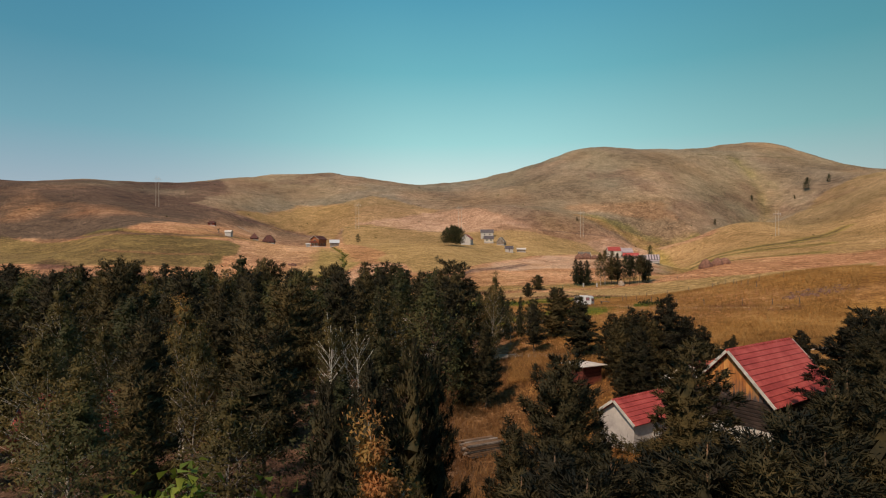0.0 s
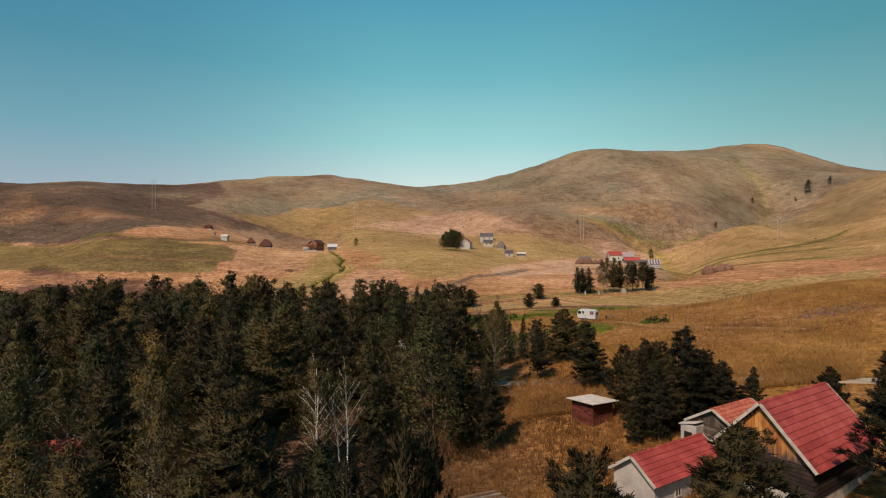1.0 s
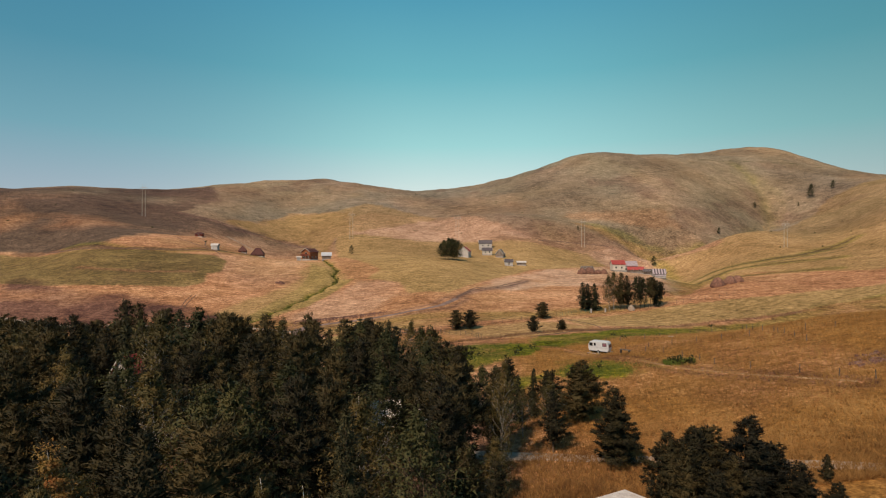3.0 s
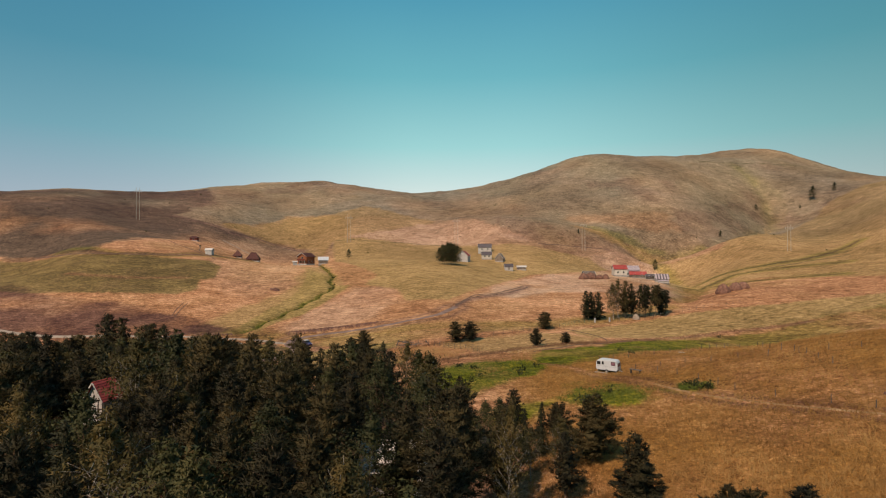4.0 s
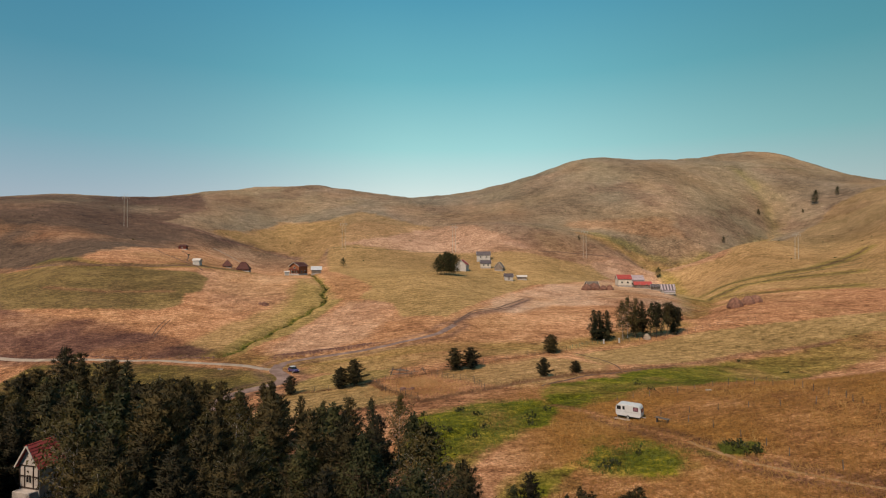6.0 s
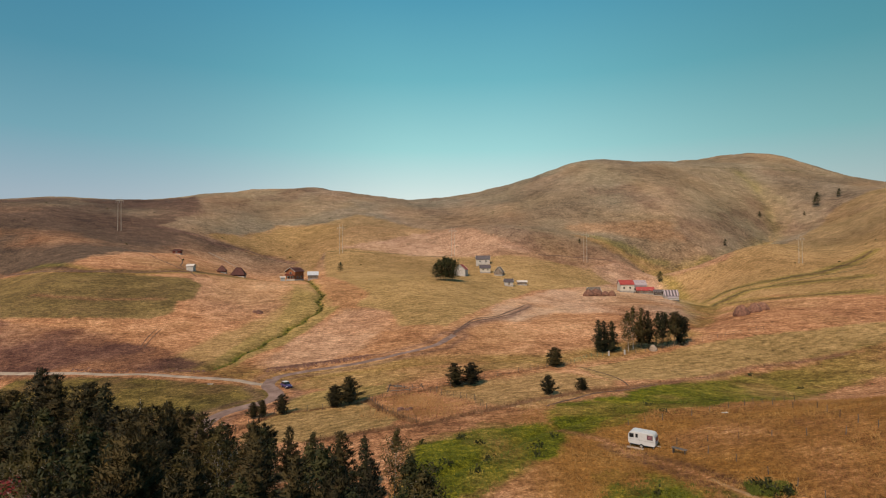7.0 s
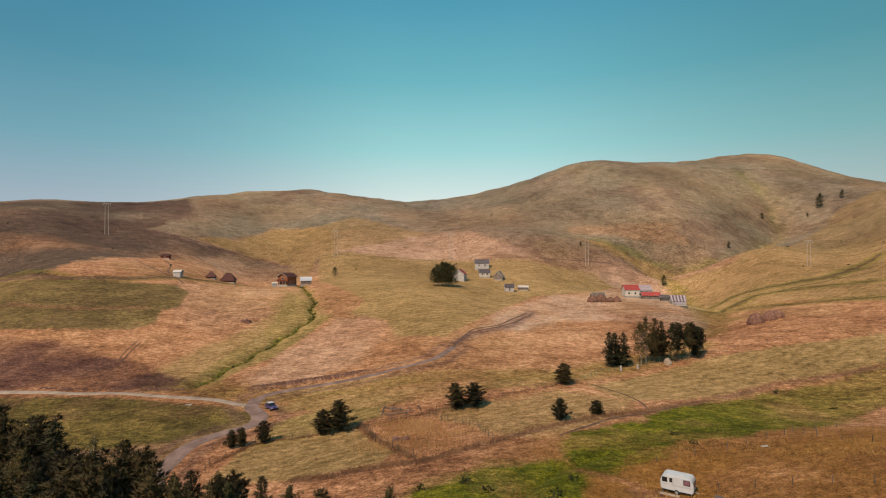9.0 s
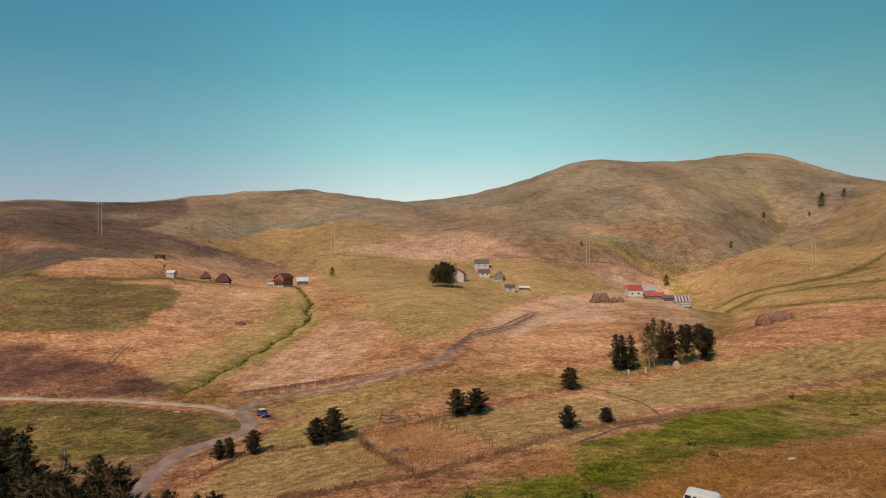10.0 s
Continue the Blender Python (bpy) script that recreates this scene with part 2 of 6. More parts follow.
ROOF_BROWN = material("brown_shingle_roof", [(0.05, 0.018, 0.017), (0.09, 0.034, 0.03), (0.14, 0.06, 0.05)], 2.0, 0.85, bump=0.3, per_object=0.2)
REDSTONE = material("reddish_stone", [(0.10, 0.048, 0.038), (0.17, 0.088, 0.07), (0.27, 0.16, 0.13)], 1.5, 0.95, bump=0.4)

# ---------------------------------------------------------------- the lie of the land
# Cross-sections of the valley, each from west to east, one behind the other.
VALLEY = (
    (-1.2, -0.7, -0.1, 0.1, 0.7, 1.3, 2.9, 3.7, 5.9),
    (-3.6, -3.3, -3.3, -1, -1.9, 1.3, 2.8, 4.8, 6.7),
    (-6.3, -5.1, -4.3, -3.6, -1.1, 3.2, 6, 6.7, 7.5),
    (-8.4, -8.2, -7.8, -7.2, -6.5, -6, -5, -2.1, 2, 2.1, 4.5, 8.8, 10, 10.1, 9.8, 9.7, 9.7),
    (-6.4, -7.5, -8.7, -9.8, -9.5, -5.4, -4.6, -3.2, -0.9, 0.2, -0.7, -2.3, 1.4, 5.4, 9.1, 12.3, 15.2),
    (2.3, 3.3, 4.4, 5.7, 4.5, 3.3, 2, 2.1, 5, 3.5, 3.4, 5.4, 7.3, 10.1, 14.3, 19.3, 24.8),
)
HILLS = (
    (22.8, 19.1, 16.5, 16.1, 25.7, 22.2, 15.3, 15.1, 16, 9, 8.9, 6.1, 13.5, 19, 26.6, 36.1, 46.5),
    (60, 60.8, 61.2, 57.4, 47.4, 36.4, 18.1, 23.6, 21.9, 28.4, 18.5, 13.6, 29.9, 29.4, 47.2, 65.5, 83.9),
    (93, 89.4, 83.5, 84.9, 80.9, 79.6, 66.5, 70.8, 64.3, 71.9, 80, 82, 62, 55, 84.6, 101.8, 118.5),
    (97.9, 95.9, 92.5, 94.1, 97.8, 110.1, 114.5, 107, 101.2, 118, 146, 148.7, 143.1, 141.4, 126.5, 112.6, 103.4),
    (76, 71.1, 68.9, 76, 91.7, 93.7, 100.6, 107.1, 86.9, 101.6, 108.8, 163.1, 189.7, 195.6, 152.3, 85.4, 19.5),
    (57.6, 58.6, 59.4, 59.3, 59.2, 59.9, 60, 58.2, 57.4, 56.7, 67.6, 151.5, 214.8, 233.2, 137.1, 50.4, -38.3),
)


def value_noise(x, y, seed):
    xi, yi = np.floor(x), np.floor(y)
    fx, fy = x - xi, y - yi
    fx, fy = fx * fx * (3 - 2 * fx), fy * fy * (3 - 2 * fy)

    def corner(a, b):
        v = np.sin(a * 127.1 + b * 311.7 + seed * 74.7) * 43758.5453
        return v - np.floor(v)

    lo = corner(xi, yi) * (1 - fx) + corner(xi + 1, yi) * fx
    hi = corner(xi, yi + 1) * (1 - fx) + corner(xi + 1, yi + 1) * fx
    return lo * (1 - fy) + hi * fy - 0.5


def fbm(x, y, size, seed, octaves=4):
    out, amp = 0, 1.0
    for k in range(octaves):
        out, amp, size = out + amp * value_noise(x / size, y / size, seed + k), amp * 0.5, size * 0.5
    return out


def weights(f):
    return (-0.5 * f + f * f - 0.5 * f**3, 1 - 2.5 * f * f + 1.5 * f**3, 0.5 * f + 2 * f * f - 1.5 * f**3, -0.5 * f * f + 0.5 * f**3)


def section(k, u):
    row = np.array((VALLEY + HILLS)[k])
    q = np.clip((u / 0.9 + 1) / 2 * (len(row) - 1), 0, len(row) - 1.0001)
    i = q.astype(int)
    return sum(w * row[np.clip(i - 1 + a, 0, len(row) - 1)] for a, w in enumerate(weights(q - i)))


def along(x, y, line):
    """Distance to a polyline."""
    best = np.full(np.shape(x), 1e9)
    for (ax, ay), (bx, by) in zip(line, line[1:]):
        t = np.clip(((x - ax) * (bx - ax) + (y - ay) * (by - ay)) / ((bx - ax) ** 2 + (by - ay) ** 2), 0, 1)
        best = np.minimum(best, np.hypot(x - ax - t * (bx - ax), y - ay - t * (by - ay)))
    return best


CREEK = [(-72, 333), (-62, 305), (-55, 286), (-51, 276), (-51, 266), (-47, 256), (-47, 247), (-50, 241), (-49.5, 234), (-53, 226), (-52.5, 219), (-56, 212), (-55.5, 204), (-59, 196), (-58.5, 188), (-61, 181)]
SPUR_CREST, SPUR_EAST = [(30, 470), (85, 450), (125, 436), (154, 414)], [(182, 400), (224, 410), (268, 438), (345, 508)]
GULLY_UP = [(162, 424), (182, 436), (224, 442), (262, 475), (334, 546), (360, 593), (375, 646), (375, 678)]
GULLY = [(162, 424), (150, 384), (154, 352), (134, 283), (110, 250), (96, 228)]
DITCH = [(-60, 181), (-41, 170), (-20, 173), (5, 176), (30, 172), (48, 182), (80, 205)]

# lines of rank brown growth, old terraces, ditches and a trodden path
HEDGE = [(-20, 121), (-15, 119.6), (-8, 120.6), (-1, 121), (8, 127.7), (17, 133.7), (28, 140), (38, 143.6), (51, 151), (83, 171), (112, 177)]
TERRACES = [[(124, 290), (142, 292), (152, 268), (185, 260)], [(125, 310), (160, 325), (183, 316), (211, 321), (290, 380)], [(127, 292), (162, 306), (186, 300), (217, 298)], [(-201, 302), (-161, 282), (-141, 288), (-124, 304), (-100, 318), (-80, 326)]]
GREEN_DITCH = [(-8, 93), (-4, 95.7), (2, 98), (8, 104), (14.5, 112.7), (18.5, 116.5), (24, 121)]
VAN_PATH = [(18, 115), (24, 110), (27, 101), (30.4, 92.8), (33, 85.4), (36.5, 80.8), (40, 77), (46, 71)]
SCREE = [(-44.6, 176), (-36, 179), (-27, 181.5), (-18, 183.7)]
FENCED = [(-13.5, 144), (-10, 135), (-5.7, 127), (-1, 122), (9, 128.5), (7.4, 137), (-1, 147.5)]



def rolls(x, y):
    """Small rises and hollows, larger on the far hills."""
    far = np.clip((y - 60) / 400, 0, 1)
    return fbm(x, y, 14, 3) * 0.35 + far * fbm(x, y, 60, 9) * 1.8 + np.clip((y - 350) / 400, 0, 1) * (fbm(x * 1.6, y, 110, 5, 5) * 7.0 - np.abs(fbm(x * 1.3 + 0.5 * y, y, 46, 15, 4)) * 3.2 + 0.8)


def terrain(x, y):
    x, y = np.asarray(x, float), np.asarray(y, float)
    yy = np.maximum(y, 0)
    s = np.clip(np.log((yy + 100) / 100) / math.log(1.26), 0, 10.9999)
    k, u = s.astype(int), x / (yy + 100)
    w = weights(s - k)
    rows = np.stack([section(r, u) for r in range(12)])
    z = sum(w[a] * np.take_along_axis(rows, np.clip(k - 1 + a, 0, 11)[None], 0)[0] for a in range(4))
    z = z + rolls(x, y)
    z = z - 0.9 * np.exp(-(((x - 29.6) / 8) ** 2) - (((y - 106.5) / 7) ** 2))
    z = z - 0.7 * np.exp(-((along(x, y, GREEN_DITCH) / 0.9) ** 2)) + 0.9 * np.exp(-((along(x, y, SCREE) / 1.8) ** 2))
    # the side valley behind the spur: a sharp cut that fades towards its head
    cut = along(x, y, GULLY_UP)
    z = z + 5.0 * np.exp(-((along(x, y, SPUR_CREST) / 22) ** 2)) + 4.0 * np.exp(-((along(x, y, SPUR_EAST) / 20) ** 2))
    z = z - 14.0 * np.clip(1 - cut / 38, 0, 1) ** 1.3 * np.clip((700 - y) / 140, 0, 1) * np.clip((y - 400) / 40, 0, 1)
    z = z - 1.2 * np.exp(-((along(x, y, CREEK) / 1.8) ** 2)) - 4.5 * np.clip(1 - along(x, y, GULLY) / 22, 0, 1) ** 1.4
    return z - np.maximum(y - 1250, 0) * 0.12


def ground(x, y):
    return float(terrain(np.array([float(x)]), np.array([float(y)]))[0])


def on_ground(x, y, turn=0.0, sink=0.0):
    return pose(x, y, ground(x, y) - sink, 0, 0, turn)


ROAD = [(-43, 128), (-44, 131), (-44, 134), (-45, 139), (-44, 145), (-41, 148), (-37, 151), (-35, 155), (-38, 160), (-41, 164), (-41, 170), (-38, 174), (-29, 177), (-20, 179), (-12, 183), (-7, 186), (1, 191), (6, 202)]
ROAD = [(-33, 106), (-39, 117)] + ROAD
SIDE_TRACK = [(-190, 196), (-140, 188), (-103, 180), (-88, 177), (-74, 176), (-60, 172), (-51, 170), (-42, 165)]
FIELD_TRACK = [(6, 202), (9, 211), (17, 222), (28, 235), (43, 273)]
YARD_ROAD = [(-2, 66), (8, 63), (16, 60), (24, 57), (32, 54), (42, 50), (60, 42)]
LUSH = [
    [(19, 127), (25, 132), (29, 133), (37, 140), (50, 150), (67, 158), (82, 167), (112, 176), (150, 190), (140, 170), (89, 150), (62, 131), (48, 125), (38, 125), (30, 119), (22, 112), (18, 111), (17, 116)],
    [(-3, 110), (6, 113), (16, 120), (18, 116), (11, 100), (6, 93), (-1, 90), (-5, 94)],
    [(-4, 100), (-1, 110), (7, 116), (17, 119), (19, 111), (12, 100), (6, 92), (2, 88), (-2, 91)],
    [(15, 89), (20, 94), (26, 94), (30, 90), (26, 85), (18, 86)],
    [(33, 91), (37, 90), (36, 87), (32, 88)],
    [(8, 83), (13, 89), (15, 87), (12, 79), (9, 79)],
]
GULLY_GREEN = [
    [(150, 384), (154, 352), (134, 283), (117, 250), (99, 226), (94, 231), (123, 298)], [(159, 411), (165, 406), (163, 372), (133, 287), (128, 257), (117, 254), (124, 290)],
    [(120, 467), (136, 447), (184, 439), (217, 428), (237, 455), (188, 445), (149, 458)],
]
MOWN = [
    [(-85, 443), (-26, 433), (7, 429), (37, 406), (74, 401), (110, 406), (113, 371), (86, 329), (52, 313), (33, 279), (15, 237), (4, 214), (-12, 218), (-17, 240), (-33, 253), (-29, 272), (-63, 342)],
    [(35, 164), (53, 175), (75, 190), (102, 198), (170, 206), (150, 186), (111, 178), (83, 172), (54, 155), (39, 152)],
    [(-34, 127), (-33, 142), (-15, 145), (-6, 128), (-8, 122), (-20, 121), (-30, 124)],
]
DARK_GREEN = [
    [(-270, 318), (-191, 291), (-166, 280), (-140, 283), (-117, 287), (-107, 279), (-101, 258), (-105, 252), (-100, 238), (-105, 230), (-129, 228), (-160, 225), (-270, 240)],
    [(-112, 178), (-74, 173), (-45, 164), (-34, 156), (-40, 150), (-48, 146), (-82, 142), (-112, 150)],
]
MEADOW = [
    [(-136, 473), (-72, 524), (-1, 496), (-60, 446), (-91, 444), (-75, 368), (-106, 432)],
    [(158, 401), (201, 397), (400, 560), (560, 600), (349, 300), (190, 240), (135, 301)],
    [(11, 155), (27, 160), (39, 152), (31, 138), (18, 130), (8, 132), (-1, 149)],
]
HEATH = [
    [(-190, 250), (-150, 222), (-118, 214), (-91, 204), (-67, 188), (-59, 178), (-75, 177), (-114, 181), (-150, 186)],
    [(39, 493), (60, 459), (100, 442), (123, 434), (151, 410), (138, 398), (111, 398), (75, 405), (47, 427)],
    [(199, 474), (321, 579), (324, 561), (295, 537), (200, 458)],
]
STRAW = [
    [(35, 280), (66, 328), (99, 379), (102, 405), (134, 419), (157, 418), (159, 377), (113, 259), (102, 237), (85, 232), (69, 248), (51, 253), (31, 225), (17, 222)],
    [(-181, 289), (-178, 320), (-172, 352), (-145, 325), (-125, 305), (-141, 287)],
    [(-68, 436), (-75, 488), (-30, 494), (18, 496), (49, 442), (75, 412), (30, 414)],
    [(-48, 205), (-37, 250), (-18, 247), (-14, 220), (-22, 195), (-38, 177), (-49, 185)],
    [(-120, 295), (-103, 317), (-73, 303), (-62, 248), (-69, 228), (-84, 233), (-107, 260)],
]
SPUR_HEATH = [[(39, 468), (61, 462), (85, 453), (122, 443), (147, 433), (158, 420), (134, 419), (114, 421), (76, 411), (51, 426)], [(213, 504), (260, 523), (304, 534), (332, 546), (256, 474), (206, 465)]]
MOOR = [[(-900, 700), (-375, 540), (-301, 575), (-254, 600), (-197, 486), (-213, 445), (-176, 436), (-146, 441), (-161, 379), (-173, 356), (-178, 318), (-182, 290), (-239, 310), (-600, 320)]]
OLIVE = [
    [(-176, 443), (-144, 484), (-138, 511), (-97, 501), (-82, 493), (-74, 440), (-84, 438), (-83, 400), (-98, 429), (-121, 440), (-148, 436)],
    [(109, 460), (131, 458), (152, 443), (183, 437), (224, 442), (262, 475), (332, 544), (230, 417), (213, 424), (169, 416), (158, 430), (134, 441)],
    [(337, 548), (350, 602), (364, 672), (385, 656), (387, 607), (368, 564)],
]
CREEK_MOWN = [
    [(-69, 295), (-52, 276), (-47, 258), (-48, 236), (-54, 213), (-60, 184), (-61, 181), (-64, 191), (-63, 214), (-60, 242), (-62, 264)],
    [(-46, 254), (-39, 254), (-48, 205), (-53, 195), (-56, 179), (-57, 197), (-54, 213), (-48, 236)],
    [(-32, 152), (-25, 158), (-11, 157), (-10, 151), (-17, 145), (-27, 141), (-32, 139)],
]
DITCH_BAND = [[(-35, 161), (-27, 173), (4, 167), (32, 175), (29, 165), (11, 162), (-8, 157), (-23, 156)]]
WOOD_MARGIN = [[(-67, 148), (-56, 154), (-39, 156), (-43, 145), (-45, 134), (-60, 138)]]
HILL_GOLD = [[(112, 486), (207, 493), (203, 464), (152, 468), (112, 472)]]
# field walls and trodden lines on the far slope
DARK_LINES = [[(-214, 439), (-191, 436), (-173, 434), (-161, 430), (-143, 440), (-122, 440), (-102, 427)], [(-215, 303), (-164, 283), (-144, 290), (-125, 303)]]
PALE_LINES = [[(-157, 405), (-145, 401), (-134, 395)], [(-177, 356), (-147, 325), (-126, 303), (-116, 295)], [(-125, 303), (-115, 317), (-115, 384), (-95, 352)], [(-163, 252), (-150, 248), (-135, 247), (-111, 253)]]


def inside(x, y, poly, rough):
    """Share of a few shifted looks in which the place lies inside the outline."""
    got = 0
    for k in range(3):
        px, py = x + rough * 2 * fbm(x, y, rough * 3, 20 + k, 3), y + rough * 2 * fbm(x, y, rough * 3, 40 + k, 3)
        hit = np.zeros(np.shape(x), bool)
        for (ax, ay), (bx, by) in zip(poly, poly[1:] + poly[:1]):
            if ay != by:
                hit ^= ((ay > py) != (by > py)) & (px < (bx - ax) * (py - ay) / (by - ay) + ax)
        got = got + hit / 3
    return got


def cover(polys, x, y, rough):
    out = np.zeros(np.shape(x))
    for p in polys:
        a = np.array(p)
        near = (x > a[:, 0].min() - 15) & (x < a[:, 0].max() + 15) & (y > a[:, 1].min() - 15) & (y < a[:, 1].max() + 15)
        out[near] = np.maximum(out[near], inside(x[near], y[near], p, rough))
    return out


def ground_material():
    m = bpy.data.materials.new("meadow_ground")
    m.use_nodes = True
    n, l = m.node_tree.nodes, m.node_tree.links
    bsdf = n["Principled BSDF"]
    bsdf.inputs["Roughness"].default_value, bsdf.inputs["Specular IOR Level"].default_value = 0.95, 0.1
    co = n.new("ShaderNodeTexCoord")

    def noise_at(scale, detail=5, stretch=(1, 1, 1), rough=0.6):
        mp, tx = n.new("ShaderNodeMapping"), n.new("ShaderNodeTexNoise")
        mp.inputs["Scale"].default_value, mp.inputs["Rotation"].default_value = stretch, (0, 0, radians(-14))
        tx.inputs["Scale"].default_value, tx.inputs["Detail"].default_value, tx.inputs["Roughness"].default_value = scale, detail, rough
        l.new(co.outputs["Object"], mp.inputs[0]), l.new(mp.outputs[0], tx.inputs["Vector"])
        return tx.outputs[0]

    def ramp(src, stops):
        r = n.new("ShaderNodeValToRGB")
        while len(r.color_ramp.elements) < len(stops):
            r.color_ramp.elements.new(0.5)
        for e, (p, c) in zip(r.color_ramp.elements, stops):
            e.position, e.color = p, (*c, 1)
        l.new(src, r.inputs[0])
        return r.outputs[0]

    def blend(fac, a, b):
        x = n.new("ShaderNodeMix")
        x.data_type = "RGBA"
        l.new(fac, x.inputs[0]), l.new(a, x.inputs[6]), l.new(b, x.inputs[7])
        return x.outputs[2]

    def sums(a, ka, b, kb, c, kc, off=0.0):
        last = None
        for s, k in ((a, ka), (b, kb), (c, kc)):
            q = n.new("ShaderNodeMath")
            q.operation = "MULTIPLY_ADD"
            l.new(s, q.inputs[0])
            q.inputs[1].default_value = k
            if last is None:
                q.inputs[2].default_value = off
            else:
                l.new(last, q.inputs[2])
            last = q.outputs[0]
        return last

    wide, mid = noise_at(0.016, 4), noise_at(0.17, 7, (0.7, 1, 1), 0.72)
    fine, tuft, grit = noise_at(0.85, 7, (0.7, 1, 1), 0.8), noise_at(2.6, 5, (1, 1, 1), 0.75), noise_at(8.0, 3, (1, 1, 1), 0.7)
    # wind-combed and mown streaks
    wv = n.new("ShaderNodeTexWave")
    wv.inputs["Scale"].default_value, wv.inputs["Distortion"].default_value, wv.inputs["Detail"].default_value = 0.11, 9.0, 4
    mpw = n.new("ShaderNodeMapping")
    mpw.inputs["Rotation"].default_value = (0, 0, radians(62))
    l.new(co.outputs["Object"], mpw.inputs[0]), l.new(mpw.outputs[0], wv.inputs["Vector"])
    tone = sums(mid, 1.15, fine, 1.35, wide, 0.9, 0.5 - 1.70)
    grain = sums(tone, 1.0, tuft, 0.9, tone, 0.0, -0.45)
    cut = sums(tone, 0.7, wv.outputs[1], 0.15, tuft, 0.8, -0.325)
    gold = ramp(grain, [(0.12, (0.1338, 0.0553, 0.02741)), (0.36, (0.2974, 0.1316, 0.06343)), (0.56, (0.4719, 0.2265, 0.1128)), (0.85, (0.7295, 0.4149, 0.2403))])
    mown = ramp(cut, [(0.12, (0.1164, 0.07298, 0.02839)), (0.38, (0.2645, 0.1725, 0.06665)), (0.6, (0.4047, 0.2598, 0.1108)), (0.88, (0.6212, 0.4014, 0.1913))])
    lush = ramp(grain, [(0.12, (0.03125, 0.0348, 0.003041)), (0.38, (0.08674, 0.09271, 0.006083)), (0.6, (0.1809, 0.1733, 0.0129)), (0.88, (0.4157, 0.2994, 0.03425))])
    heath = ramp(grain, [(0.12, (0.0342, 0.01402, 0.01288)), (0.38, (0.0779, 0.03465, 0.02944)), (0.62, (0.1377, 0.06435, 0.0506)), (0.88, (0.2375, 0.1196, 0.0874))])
    dirt = ramp(grain, [(0.12, (0.05, 0.02457, 0.02)), (0.45, (0.14, 0.07182, 0.055)), (0.8, (0.26, 0.1512, 0.12))])
    # upland grass, its greys also carrying the haze of distance
    hazed_upland = ramp(grain, [(0.12, (0.07935, 0.06813, 0.05188)), (0.38, (0.1583, 0.1385, 0.1036)), (0.6, (0.2338, 0.2045, 0.1529)), (0.88, (0.3822, 0.3289, 0.2524))])
    straw = ramp(grain, [(0.12, (0.2204, 0.1267, 0.08204)), (0.36, (0.3967, 0.2414, 0.1608)), (0.56, (0.5511, 0.3488, 0.2384)), (0.85, (0.7272, 0.4937, 0.3548))])
    # brown moor grass, deepened by the lens falloff put into its colours
    dimmed_moor = ramp(grain, [(0.12, (0.03767, 0.02478, 0.01862)), (0.38, (0.07384, 0.04886, 0.0357)), (0.6, (0.113, 0.07433, 0.05277)), (0.88, (0.2035, 0.1342, 0.09312))])
    rank = ramp(grain, [(0.12, (0.1947, 0.08482, 0.02112)), (0.38, (0.2773, 0.1261, 0.03168)), (0.6, (0.3717, 0.1786, 0.04752)), (0.88, (0.4956, 0.2622, 0.0792))])
    at = n.new("ShaderNodeAttribute")
    at.attribute_name = "cover"
    sp = n.new("ShaderNodeSeparateColor")
    l.new(at.outputs["Color"], sp.inputs[0])
    ra, up = n.new("ShaderNodeAttribute"), n.new("ShaderNodeAttribute")
    ra.attribute_name, up.attribute_name = "rank", "hazed_upland"
    col = blend(ra.outputs["Fac"], gold, rank)
    st, mo = n.new("ShaderNodeAttribute"), n.new("ShaderNodeAttribute")
    st.attribute_name, mo.attribute_name = "straw", "dimmed_moor"
    col = blend(up.outputs["Fac"], col, hazed_upland)
    col = blend(st.outputs["Fac"], col, straw)
    col = blend(sp.outputs[1], col, mown)
    col = blend(mo.outputs["Fac"], col, dimmed_moor)
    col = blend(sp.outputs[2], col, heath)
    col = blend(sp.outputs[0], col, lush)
    col = blend(at.outputs["Alpha"], col, dirt)
    # tufts and the gaps between them
    val = sums(tuft, 1.5, grit, 1.1, fine, 1.5, 1.0 - 2.05)
    clampv = n.new("ShaderNodeClamp")
    clampv.inputs[1].default_value, clampv.inputs[2].default_value = 0.35, 1.7
    l.new(val, clampv.inputs[0])
    tint = n.new("ShaderNodeVectorMath")
    tint.operation = "SCALE"
    l.new(col, tint.inputs[0]), l.new(clampv.outputs[0], tint.inputs[3])
    l.new(tint.outputs[0], bsdf.inputs["Base Color"])
    bp = n.new("ShaderNodeBump")
    bp.inputs["Strength"].default_value, bp.inputs["Distance"].default_value = 0.9, 0.7
    l.new(sums(mid, 1.0, fine, 0.9, tuft, 0.35), bp.inputs["Height"])
    l.new(bp.outputs[0], bsdf.inputs["Normal"])
    return m


